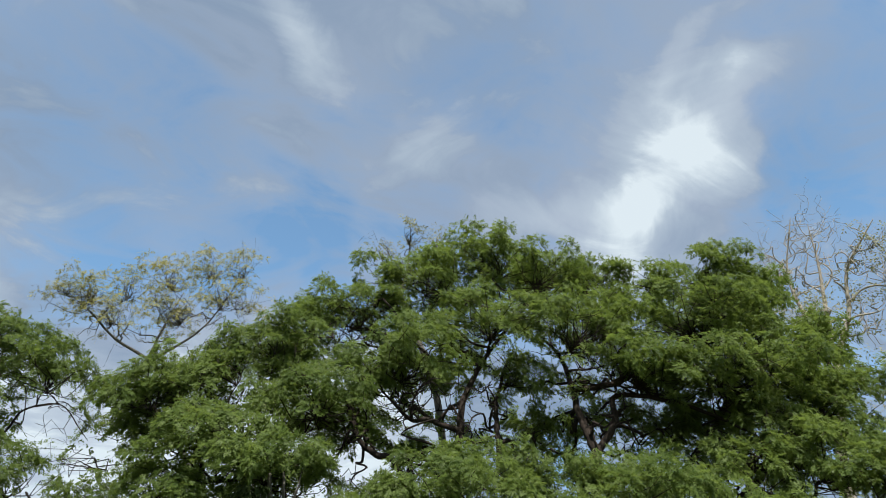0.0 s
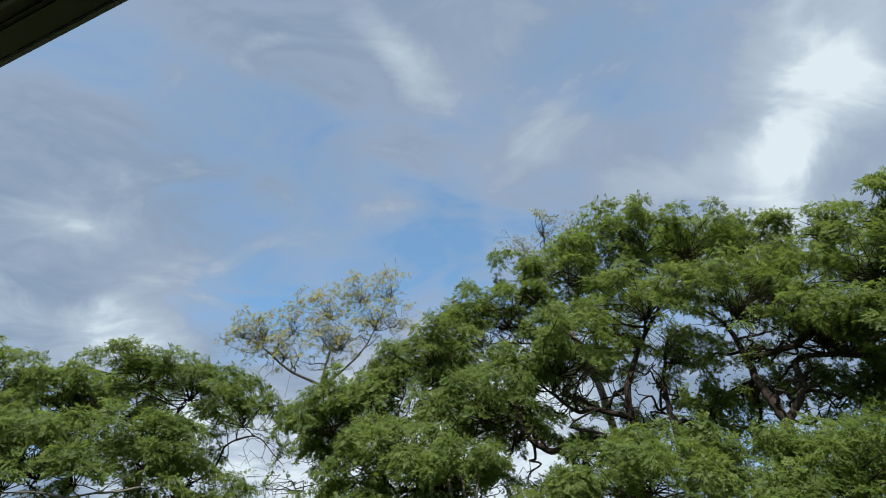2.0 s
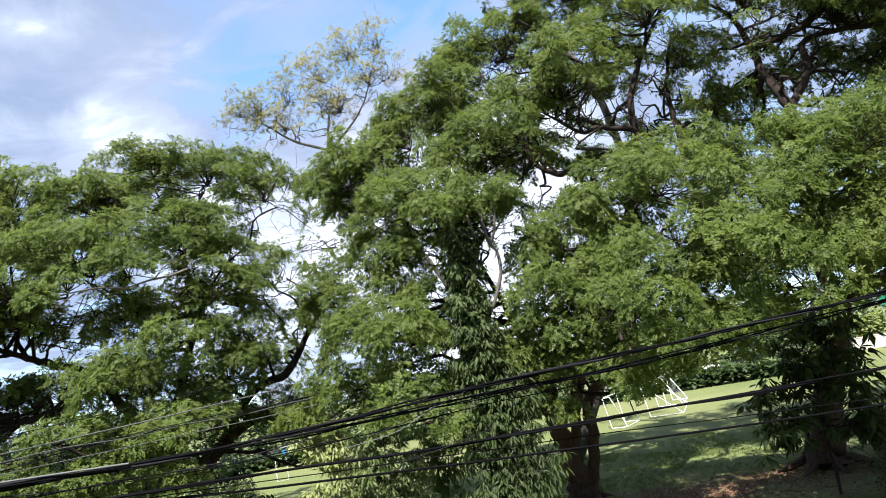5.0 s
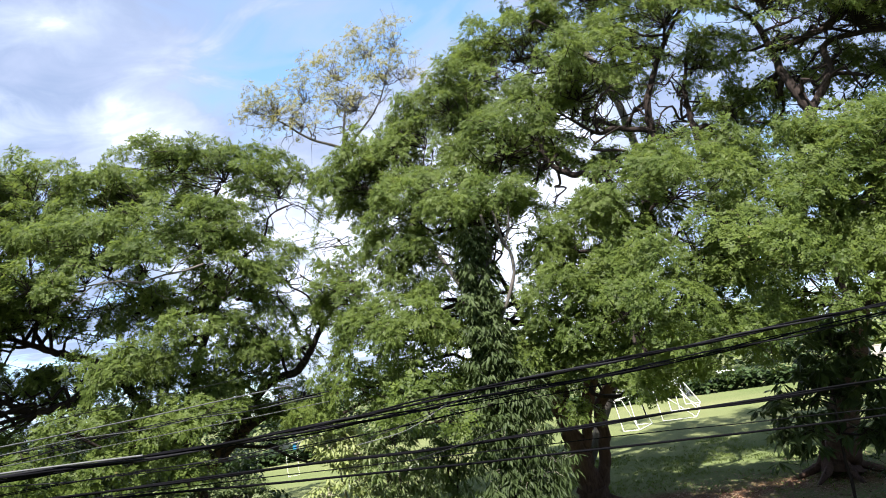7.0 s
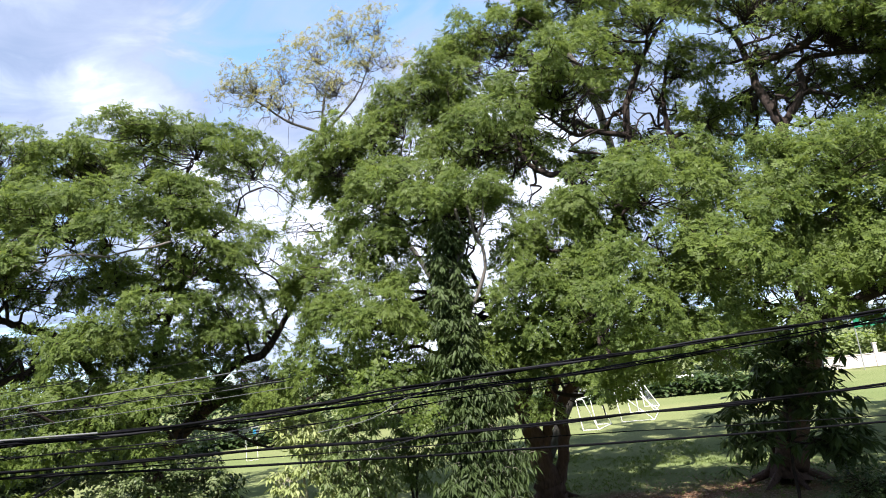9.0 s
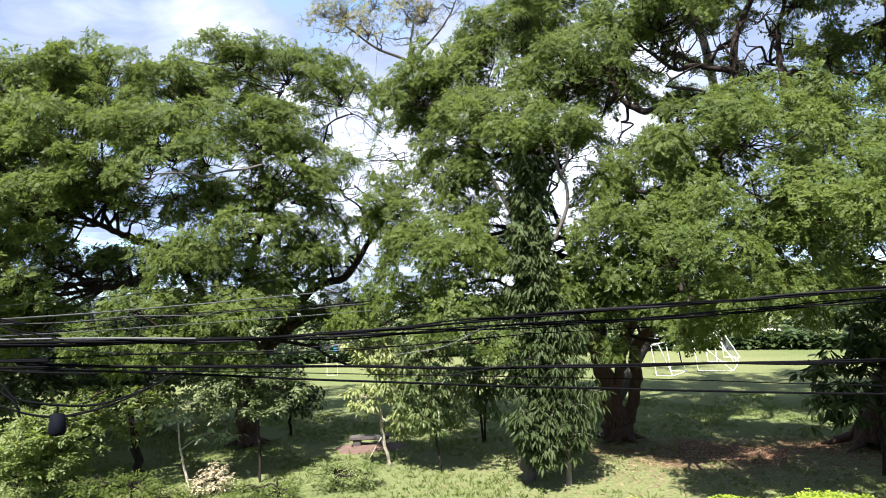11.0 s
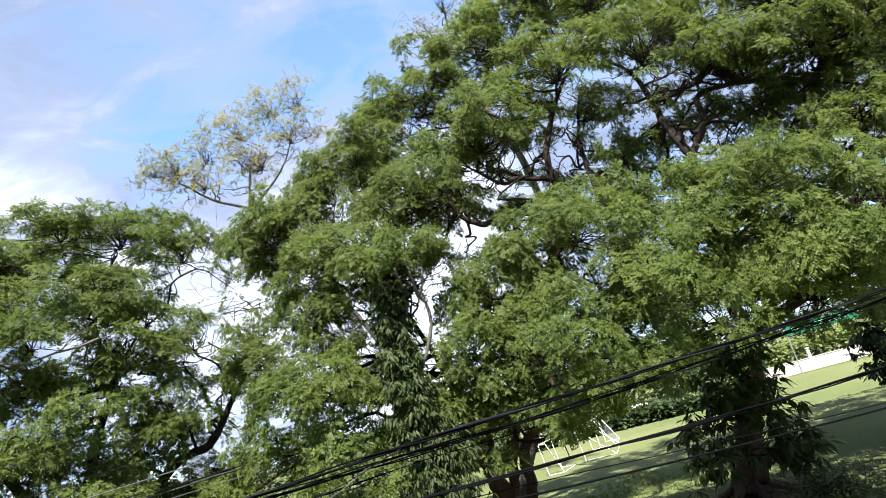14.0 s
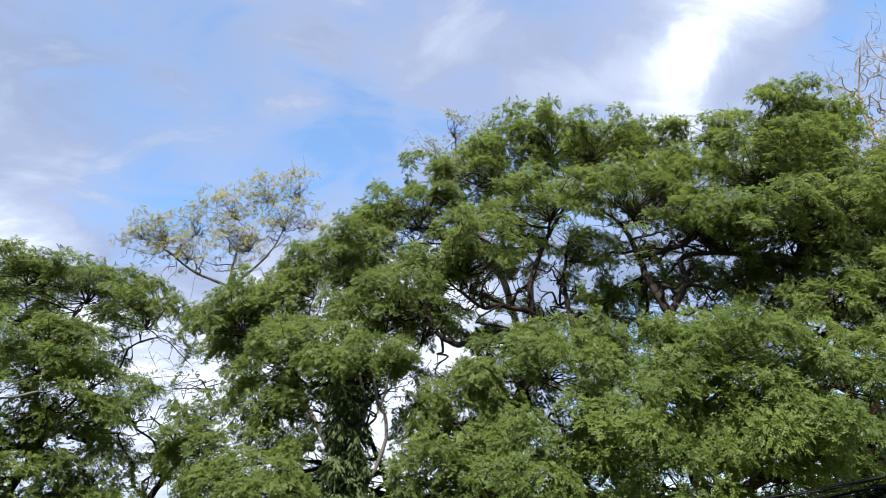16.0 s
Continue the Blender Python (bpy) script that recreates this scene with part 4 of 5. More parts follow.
def plant(name, label, category, foot, stems, blobs, bark, leaf, seed, bunches=147, per=9, length=0.26, width=0.07, droop=0.55, feather=False, group="", stem_label=""):
    """A small tree or shrub: stems, twigs to each bunch of leaves, and the foliage. bunches: per square metre of a blob's outline."""
    rng = np.random.default_rng(seed)
    top = thing(name, foot, label, category, group)
    rows_all = []
    for s in stems:
        rows = smoothed(s, 5)
        rows[1:-1, :3] += rng.normal(size=(len(rows) - 2, 3)) * 0.25 * rows[1:-1, 3:4]
        rows_all.append(rows)
        child("stem", Tubes().add(rows, 8, 0.06, rng).mesh("stem", bark), top, stem_label)
    nodes = np.concatenate(rows_all)
    twigs, leaves = Tubes(), Leaves(rng)
    for b in blobs:
        pts = scattered(rng, b, max(6, int(bunches * b[3] * b[4])))
        pts[:, 2] = np.maximum(pts[:, 2], 0.06)
        heart = np.array(b[:3])
        near = nodes[np.argmin(np.linalg.norm(nodes[:, :3] - heart, axis=1))]
        arm = smoothed(gnarled(rng, near[:3], heart, min(near[3] * 0.8, 0.04), 0.014, 0.15, 5), 3)
        twigs.add(arm, 5)
        for p in pts[::3]:
            twigs.add(gnarled(rng, arm[rng.integers(4, len(arm))][:3], p, 0.012, 0.004, 0.2, 4), 3)
        if feather:
            d = unit(pts - heart) + rng.normal(size=pts.shape) * 0.5
            m = np.repeat(np.arange(len(pts)), per)
            dirs = d[m] + rng.normal(size=(len(m), 3)) * 0.8
            dirs[:, 2] = dirs[:, 2] * 0.5 - 0.2
            spray(leaves, pts[m], dirs, np.array([0, 0, 1.0]) + 0.3 * rng.normal(size=(len(m), 3)), rng.uniform(0.2, 0.35, len(m)), 5, length, width)
        else:
            whorls(leaves, pts, per, length, width, droop)
    child("twig", twigs.mesh("twig", bark), top)
    child("foliage", leaves.mesh("foliage", leaf), top)
    return top


# a dead forked trunk wrapped in climbing leaves
VINE_FOOT = (3.04, 19.45, 0)
plant("vine_covered_tree", "tall dead pale trunk wrapped in dark climbing vine", "tree", VINE_FOOT,
      [[(3.04, 19.46, -0.05, 0.227), (3.06, 19.46, 0.65, 0.227), (3.35, 19.6, 4.03, 0.19), (3.56, 19.75, 6.89, 0.17), (3.75, 19.81, 8.37, 0.15), (4.14, 19.84, 9.67, 0.1), (4.05, 19.85, 10.73, 0.05)], [(3.56, 19.75, 6.16, 0.065), (4.79, 19.68, 8.56, 0.058), (4.59, 19.73, 9.7, 0.058), (4.47, 19.86, 10.8, 0.046)], [(4.61, 19.73, 9.52, 0.046), (4.89, 19.66, 10.15, 0.039), (4.99, 19.63, 10.86, 0.019)]],
      [(3.68, 19.83, 9.79, 0.49, 0.66), (3.55, 19.85, 8.76, 0.61, 0.72), (3.49, 19.76, 7.64, 0.67, 0.79), (3.55, 19.55, 6.51, 0.74, 0.77), (3.55, 19.55, 5.43, 0.82, 0.82), (3.61, 19.36, 4.38, 0.91, 0.87), (3.35, 19.4, 3.35, 0.82, 0.88), (3.15, 18.55, 1.7, 0.75, 0.9)],
      DULL_BARK, VINE_LEAF, 31, bunches=420, per=8, length=0.28, width=0.086, droop=0.9)
plant("mast_tree", "young tree with long narrow drooping dark leaves", "tree", (4.1, 18.86, 0),
      [[(4.1, 18.86, -0.05, 0.09), (4.15, 18.95, 1.35, 0.07), (4.04, 19.08, 3.0, 0.05), (4.12, 19.16, 4.7, 0.02)]],
      [(4.12, 19.16, 4.7, 0.81, 0.72), (3.93, 19.1, 3.68, 1.05, 0.9), (3.58, 19.17, 2.51, 1.0, 0.91), (4.37, 18.9, 2.42, 0.94, 0.9), (3.87, 18.91, 1.54, 1.0, 0.82)],
      GREY_BARK, VINE_LEAF, 32, bunches=170, per=9, length=0.3, width=0.06, droop=1.0)
plant("sapling", "staked mango sapling with glossy drooping leaves", "sapling", (0.35, 20.9, 0),
      [[(0.35, 20.9, -0.05, 0.04), (0.18, 21.0, 1.36, 0.04), (0.1, 21.2, 2.99, 0.02), (0.07, 21.4, 4.12, 0.01)]],
      [(0.06, 21.4, 3.93, 0.95, 0.79), (-0.29, 21.2, 2.83, 0.98, 0.89), (0.75, 21.29, 2.66, 0.89, 0.89), (-0.07, 21.0, 1.83, 0.82, 0.69), (0.79, 21.19, 1.84, 0.59, 0.56)],
      SHADE_BARK, MANGO_LEAF, 33, bunches=126, per=10, length=0.28, width=0.07, droop=0.7, group="saplings on the lawn")
plant("sapling", "thin two-stemmed sapling with hanging green leaves", "sapling", (2.14, 25.19, 0),
      [[(2.14, 25.19, -0.05, 0.052), (2.05, 25.2, 1.54, 0.042), (2.0, 25.2, 3.32, 0.021)], [(2.21, 25.19, 0.04, 0.042), (2.32, 25.18, 1.53, 0.031), (2.65, 25.15, 3.07, 0.01)]],
      [(2.01, 25.2, 3.55, 1.051, 0.822), (2.62, 25.15, 2.62, 0.988, 0.822), (1.59, 25.23, 2.45, 0.822, 0.822), (2.33, 25.18, 1.63, 0.822, 0.593)],
      SHADE_BARK, MANGO_LEAF, 34, bunches=87, per=9, length=0.312, width=0.073, droop=0.9, group="saplings on the lawn")
plant("sapling", "crooked white-stemmed sapling with pale young leaves", "sapling", (-1.4, 22.16, 0),
      [[(-1.4, 22.16, -0.05, 0.06), (-1.66, 22.14, 1.05, 0.06), (-1.66, 22.14, 1.73, 0.05), (-1.75, 22.13, 2.32, 0.04), (-1.87, 22.22, 3.59, 0.02)], [(-1.74, 22.13, 1.79, 0.04), (-2.22, 21.89, 2.0, 0.03), (-2.68, 21.84, 2.47, 0.02)], [(-1.66, 22.14, 1.05, 0.03), (-1.95, 22.01, 0.62, 0.02), (-2.11, 21.9, 0.37, 0.01)]],
      [(-1.96, 22.31, 3.99, 0.79, 0.72), (-1.26, 22.16, 3.56, 0.78, 0.72), (-2.2, 21.89, 2.47, 0.65, 0.45), (-0.8, 21.99, 2.77, 0.69, 0.72), (-0.76, 21.79, 1.74, 0.57, 0.57)],
      STEM_BARK, CREAM_LEAF, 35, bunches=160, per=9, length=0.3, width=0.08, droop=0.6, group="saplings on the lawn")
plant("small_tree", "small feathery-leaved tree on a thin dark stem", "tree", (-5.6, 20.86, 0),
      [[(-5.6, 20.86, -0.05, 0.044), (-5.64, 20.96, 1.34, 0.044), (-5.81, 21.04, 2.62, 0.033), (-6.11, 21.18, 3.56, 0.011)]],
      [(-6.29, 21.13, 3.38, 1.267, 0.65), (-7.04, 20.77, 3.01, 1.058, 0.606), (-6.07, 20.96, 2.56, 1.212, 0.507), (-5.04, 21.46, 2.99, 1.025, 0.573)],
      SHADE_BARK, GLOSSY_LEAF, 36, bunches=77, per=8, length=0.143, width=0.066, feather=True)
plant("small_tree", "low dark-leaved tree beside the lawn", "tree", (-6.25, 28.48, 0),
      [[(-6.25, 28.48, -0.05, 0.07), (-6.26, 28.48, 1.05, 0.058), (-6.18, 28.49, 2.3, 0.023)]],
      [(-5.56, 25.05, 2.12, 1.306, 0.665), (-4.79, 25.2, 2.17, 0.84, 0.525), (-6.11, 26.11, 3.04, 1.12, 0.746)],
      SHADE_BARK, DARK_LEAF, 37, bunches=77, per=9, length=0.303, width=0.105)
plant("silver_leaf_plant", "tall thin plant with large pale silvery leaves", "plant", (-7.97, 20.98, 0),
      [[(-7.97, 20.98, -0.05, 0.048), (-8.23, 21.0, 1.13, 0.036), (-8.35, 21.08, 2.4, 0.024)], [(-8.23, 21.0, 1.13, 0.024), (-7.52, 21.26, 1.57, 0.012), (-7.01, 21.44, 1.51, 0.012)]],
      [(-8.35, 21.08, 2.36, 0.888, 0.336), (-8.59, 20.86, 2.17, 0.636, 0.3), (-7.27, 21.36, 1.45, 0.804, 0.336)],
      STEM_BARK, SILVER_LEAF, 38, bunches=42, per=8, length=0.264, width=0.108, droop=0.35)
plant("small_tree", "leafy small tree with brown trunk near the utility pole", "tree", (-10.24, 22.5, 0),
      [[(-10.24, 22.5, -0.05, 0.169), (-10.33, 22.46, 0.92, 0.143), (-10.51, 22.37, 2.12, 0.091), (-11.01, 22.13, 3.16, 0.039)]],
      [(-10.57, 22.06, 2.46, 1.64, 0.794), (-11.41, 21.05, 2.32, 1.34, 0.781), (-11.72, 19.97, 2.08, 1.249, 0.82), (-11.96, 19.08, 1.78, 1.054, 0.742), (-11.52, 19.64, 1.38, 1.067, 0.533)],
      SHADE_BARK, YOUNG_LEAF, 39, bunches=71, per=10, length=0.156, width=0.072, feather=True)
plant("shrub", "large dark glossy-leaved shrub under the rain tree", "shrub", (-18.12, 33.41, 0),
      [[(-18.12, 33.41, -0.05, 0.19), (-17.74, 32.72, 1.6, 0.127), (-16.91, 32.26, 3.06, 0.063)], [(-18.01, 33.48, 0.03, 0.158), (-15.0, 33.19, 1.66, 0.079)], [(-18.34, 33.29, 0.1, 0.158), (-19.0, 29.2, 2.45, 0.079)]],
      [(-16.22, 32.62, 3.26, 2.692, 1.52), (-14.17, 32.69, 2.83, 1.979, 1.489), (-17.66, 30.02, 3.33, 2.407, 1.615), (-18.96, 28.28, 3.58, 2.36, 1.568), (-16.61, 30.63, 1.85, 2.914, 1.299), (-13.87, 31.96, 1.35, 1.615, 0.966), (-19.02, 25.32, 3.23, 2.043, 2.043), (-17.61, 26.33, 2.07, 1.758, 1.172)],
      SHADE_BARK, GLOSSY_LEAF, 40, bunches=43, per=10, length=0.38, width=0.158)
plant("shrub", "dark wood of shrubs at the foot of the rain tree", "shrub", (-11.92, 34.61, 0),
      [[(-11.92, 34.61, -0.05, 0.131), (-11.66, 34.01, 2.25, 0.078), (-11.69, 33.32, 4.12, 0.039)]],
      [(-11.52, 31.98, 4.18, 2.51, 1.098), (-9.19, 34.09, 3.46, 2.288, 0.811), (-13.99, 30.99, 4.96, 2.51, 1.255), (-16.0, 28.5, 5.18, 2.406, 1.36), (-17.49, 26.05, 5.61, 2.314, 1.308), (-11.45, 33.39, 2.6, 1.961, 0.981)],
      SHADE_BARK, GLOSSY_LEAF, 41, bunches=49, per=9, length=0.34, width=0.144)
for n, (foot, blobs, leaf, words, seed) in enumerate([
        ((-2.95, 19.59, 0), [(-2.95, 19.59, 0.49, 0.903, 0.452), (-2.08, 19.6, 0.38, 0.565, 0.38)], YOUNG_LEAF, "rounded bright green bush on the lawn", 51),
        ((-6.75, 19.94, 0), [(-6.75, 19.94, 0.43, 0.561, 0.435), (-7.14, 19.56, 0.35, 0.4, 0.275)], PINK_LEAF, "low bush with cream variegated leaves", 52),
        ((-8.72, 18.6, 0), [(-8.72, 18.6, 0.66, 0.969, 0.427), (-9.38, 18.01, 0.78, 0.865, 0.381), (-7.77, 19.02, 0.31, 0.785, 0.312)], RAIN_LEAF, "low spreading green bush along the verge", 53),
        ((-12.14, 19.7, 0), [(-12.14, 19.7, 1.64, 1.184, 1.077), (-12.21, 19.03, 0.97, 1.064, 0.851), (-11.49, 19.78, 0.65, 0.865, 0.652)], YOUNG_LEAF, "light green feathery bush near the pole", 54),
        ((-4.53, 18.7, 0), [(-4.53, 18.7, 0.29, 0.823, 0.289), (-5.45, 18.46, 0.37, 0.642, 0.257)], RAIN_LEAF, "low spreading green bush along the verge", 55),
        ((14.06, 16.27, 0), [(14.06, 16.27, 0.84, 1.219, 0.705), (14.24, 15.3, 0.88, 0.992, 0.884)], DARK_LEAF, "leafy green bush below the big tree", 56)]):
    x, y, z = foot
    plant("bush", words, "bush", (x, y, 0), [[(x, y, -0.05, 0.05), (x + 0.02, y, 0.3, 0.04), (x, y + 0.05, 0.6, 0.02)]], blobs, SHADE_BARK, leaf, seed,
          bunches=330, per=9, length=0.115, width=0.045, droop=0.1, group="bushes along the verge")
plant("large_leaf_tree", "young tree with large dark drooping leaves and a stake", "tree", (13.27, 18.16, 0),
      [[(13.27, 18.16, -0.05, 0.047), (13.46, 18.31, 1.42, 0.047), (13.7, 18.43, 2.78, 0.035), (14.06, 18.74, 4.21, 0.012)]],
      [(13.86, 18.89, 4.23, 1.043, 0.867), (12.66, 19.15, 2.99, 0.89, 0.808), (12.72, 18.82, 2.0, 1.019, 0.738), (13.74, 18.68, 3.13, 0.855, 0.855), (14.63, 17.99, 3.02, 1.078, 0.82), (14.84, 17.52, 1.89, 0.961, 0.75), (14.96, 18.48, 4.26, 0.925, 0.879), (14.44, 17.85, 2.0, 0.855, 0.644), (14.9, 18.84, 5.45, 1.066, 0.843)],
      SHADE_BARK, VINE_LEAF, 42, bunches=35, per=9, length=0.515, width=0.164, droop=0.6)
plant("large_leaf_tree", "dark leafy tree standing at the edge of the field", "tree", (22.85, 20.87, 0),
      [[(22.85, 20.87, -0.05, 0.387), (23.18, 20.5, 2.06, 0.309), (23.52, 20.11, 4.15, 0.248), (24.17, 19.33, 6.68, 0.155)]],
      # the widest blobs reach out of view on the right, added to shade the lawn
      [(23.49, 20.16, 4.61, 1.284, 1.563), (22.9, 20.36, 3.61, 1.269, 1.408), (23.21, 19.28, 3.26, 1.532, 1.671), (24.06, 19.45, 5.57, 1.145, 1.284), (23.78, 18.58, 4.81, 1.253, 1.532), (23.8, 17.25, 3.64, 2.445, 2.445), (25.17, 16.65, 5.83, 2.507, 2.228), (25.58, 17.42, 7.74, 1.717, 1.423), (23.67, 14.68, 4.69, 2.305, 2.305)],
      SHADE_BARK, DARK_LEAF, 43, bunches=53, per=10, length=0.371, width=0.139)
plant("small_tree", "tree with reddish-brown drying leaves", "tree", (26.02, 22.24, 0),
      [[(26.02, 22.24, -0.05, 0.187), (26.6, 21.55, 3.87, 0.156), (27.12, 20.88, 7.72, 0.078)]],
      [(27.16, 20.85, 8.5, 1.432, 1.105), (27.34, 20.59, 6.86, 1.587, 1.416), (26.66, 21.49, 7.38, 0.949, 0.794)],
      SHADE_BARK, RED_LEAF, 44, bunches=43, per=9, length=0.311, width=0.124)


def hedge(x0, x1, y0, y1, height, seed):
    """A clipped hedge: a woody core and a skin of small leaves."""
    rng = np.random.default_rng(seed)
    top = thing("hedge", ((x0 + x1) / 2, (y0 + y1) / 2, 0), "clipped yellow-green hedge along the roadside", "hedge", "roadside hedges")
    t = Tubes()
    for k in range(int((x1 - x0) * 7)):
        x, y = rng.uniform(x0, x1), rng.uniform(y0 + 0.1, y1 - 0.1)
        t.add(gnarled(rng, (x, y, 0), (x + rng.uniform(-0.2, 0.2), y + rng.uniform(-0.15, 0.15), height * 0.92), 0.02, 0.006, 0.15), 4)
    child("stem", t.mesh("stem", SHADE_BARK), top)
    n = int((x1 - x0) * (y1 - y0 + height) * 700)
    p = np.stack([rng.uniform(x0, x1, n), rng.uniform(y0, y1, n), height * rng.uniform(0.1, 1, n) ** 0.4], 1)
    p[:, 2] += 0.07 * np.sin(p[:, 0] * 3.1) + 0.05 * np.sin(p[:, 0] * 7.7 + 1) * np.cos(5 * p[:, 1])
    leaves = Leaves(rng)
    whorls(leaves, p, 4, 0.075, 0.04, -0.4, 0.03)
    child("foliage", leaves.mesh("foliage", HEDGE_LEAF), top)


hedge(2.9, 5.3, 13.2, 14.2, 0.88, 61)
hedge(6.3, 9.8, 13.2, 14.2, 0.86, 62)


# ---- the far side of the field ----
def far_woods(name, az0, az1, near, far, low, high, n, leaf, seed, label):
    """A belt of distant trees and bushes on the far side, as one mass."""
    rng = np.random.default_rng(seed)
    az, d = np.radians(rng.uniform(min(az0, az1), max(az0, az1), n)), rng.uniform(near, far, n)
    h = low + (high - low) * (0.5 + 0.3 * np.sin(az * 23 + 1) + 0.2 * np.sin(az * 61 + 2))
    c = np.stack([-np.sin(az) * d, np.cos(az) * d, h * rng.uniform(0.02, 1, n) ** 0.7], 1)
    leaves = Leaves(rng)
    whorls(leaves, c, 4, 0.68, 0.42, 0.1, 0.3)
    tagged(new(name, leaves.mesh(name, leaf)), label, "woods", kind="stuff")


far_woods("far_bushes", 45, -40, 78, 90, 5.0, 9.5, 9000, DARK_LEAF, 71, "dark belt of bushes and trees beyond the field")
far_woods("far_bushes", -36, 40, 69.5, 71, 1.0, 1.9, 4500, DARK_LEAF, 75, "low dark shrubs along the far edge of the field")
far_woods("far_hedge", -37, -60, 93, 97, 2.6, 4.6, 2600, YOUNG_LEAF, 72, "yellow-green clipped shrubs behind the boundary wall")
far_woods("far_trees", -30, -70, 105, 118, 5.0, 9.0, 4200, DARK_LEAF, 73, "dark trees beyond the boundary wall")
far_woods("far_trees", 60, 22, 60, 75, 4.0, 8.0, 4200, DARK_LEAF, 74, "dark trees beyond the left of the field")

# white boundary wall with posts
WALL_PAINT = plain("dull_white_paint", (0.46, 0.42, 0.385), 0.8, 0, 0.2)
WALL_A, WALL_B = Vector((55.64, 68.18, 0)), Vector((74.74, 60.25, 0))
wall = thing("boundary_wall", WALL_A, "low white painted boundary wall with square posts", "wall")
run = WALL_B - WALL_A
turn = Matrix.Translation(WALL_A) @ Matrix.Rotation(math.atan2(run.y, run.x), 4, "Z")
for k in range(3):
    s, e = run.length * k / 3, run.length * (k + 1) / 3
    part("panel", box(bmesh.new(), s + 0.2, e - 0.2, -0.09, 0.09, 0.0, 1.45, 0.02, turn), WALL_PAINT, wall)
    part("coping", box(bmesh.new(), s + 0.2, e - 0.2, -0.15, 0.15, 1.452, 1.55, 0.02, turn), WALL_PAINT, wall)
for k in range(4):
    s = run.length * k / 3
    post = part("post", box(bmesh.new(), s - 0.19, s + 0.19, -0.19, 0.19, 0.0, 2.6, 0.02, turn), WALL_PAINT, wall)
    part("cap", box(bmesh.new(), s - 0.26, s + 0.26, -0.26, 0.26, 2.602, 2.75, 0.03, turn), WALL_PAINT, post)

# green banner on poles with unreadable white lettering
GREEN_CLOTH = plain("green_cloth", (0.01, 0.12, 0.062), 0.7, 0, 0.3, spec=0.2)
LETTER_PAINT = plain("faded_letters", (0.2, 0.42, 0.32), 0.7)
banner_at = Vector((60.91, 60.71, 5.32))
banner = thing("banner", (banner_at.x, banner_at.y, 0), "long green banner with pale lettering on two posts", "banner")
face = Matrix.Translation(banner_at) @ Matrix.Rotation(math.atan2(run.y, run.x), 4, "Z")
cloth = part("cloth", box(bmesh.new(), -4.2, 4.2, -0.02, 0.02, -0.55, 0.55, 0.0, face), GREEN_CLOTH, banner)
bx = -3.6
for k, w in enumerate((0.45, 0.3, 0.5, 0.36, 0.42, 0.5, 0.3, 0.46, 0.4, 0.5)):
    part("letter_bar", box(bmesh.new(), bx, bx + w, -0.05, -0.024, -0.22, 0.24, 0.0, face), LETTER_PAINT, cloth)
    bx += w + 0.18 + (0.4 if k in (2, 5) else 0)
for s in (-4.15, 4.15):
    foot = face @ Vector((s, 0.08, 0))
    t = Tubes().add([(foot.x, foot.y, 0, 0.06), (foot.x, foot.y, banner_at.z, 0.06), (foot.x, foot.y, banner_at.z + 0.9, 0.05)], 10)
    child("post", t.mesh("post", STRAND), banner)


# ---- football goals ----
NET = plain("net_cord", (0.22, 0.24, 0.27), 0.7)


def bar(name, a, b, radius, parent, mat=None):
    a, b = Vector(a), Vector(b)
    return child(name, Tubes().add([(*a, radius), (*((a + b) / 2), radius), (*b, radius)], 10).mesh(name, mat or WHITE_PAINT), parent)


def goal(label, nx, ny, fx, fy, high, top_depth, base_depth, lean=0.0, net=True, radius=0.031):
    """A goal from the feet of its two posts, its height, and how deep it is at the crossbar and on the grass."""
    near, far = Vector((nx, ny, 0.04)), Vector((fx, fy, 0.04))
    mouth = (far - near).normalized()
    into = Vector((mouth.y, -mouth.x, 0))
    up = Vector((0, 0, high)) - into * lean
    top = thing("football_goal", ((near.x + far.x) / 2, (near.y + far.y) / 2, 0), label, "goal", "football goals on the field")
    for f in (near, far):
        bar("post", f, f + up, radius, top)
        bar("back_stay", f + up + into * top_depth, f + into * base_depth, radius * 0.9, top)
        bar("ground_rail", f, f + into * base_depth, radius * 0.9, top)
        if top_depth > 0.1:
            bar("top_rail", f + up, f + up + into * top_depth, radius * 0.9, top)
    bar("crossbar", near + up, far + up, radius, top)
    bar("back_rail", near + into * base_depth, far + into * base_depth, radius * 0.9, top)
    if net:
        t = Tubes()
        for k in range(17):
            f = near + (far - near) * (k / 16)
            a, b = f + up + into * top_depth, f + into * base_depth
            t.add([(*a, 0.005), (*((a + b) / 2 - Vector((0, 0, 0.12))), 0.005), (*b, 0.005)], 3)
        for k in range(11):
            s = k / 10
            a, b = near + up * (1 - s) + into * (top_depth + (base_depth - top_depth) * s), far + up * (1 - s) + into * (top_depth + (base_depth - top_depth) * s)
            t.add([(*a, 0.005), (*((a + b) / 2 - Vector((0, 0, 0.08))), 0.005), (*b, 0.005)], 3)
        child("net", t.mesh("net", NET), top, "sagging grey cord net")
    return top


goal("white box-framed training goal without a net", 16.3, 43.87, 18.33, 46.3, 2.15, 0.55, 1.15, 0.25, net=False)
goal("white football goal with slanting stays", 20.13, 45.66, 23.55, 51.36, 2.35, 0.1, 2.35, 0.25, net=False)
goal("white football goal with a sagging grey net", 23.94, 50.62, 26.61, 54.89, 2.4, 0.1, 1.3, 0.1)
goal("small white goal far across the field", -8.86, 55.3, -7.98, 55.43, 1.7, 0.1, 0.9, net=False, radius=0.011)


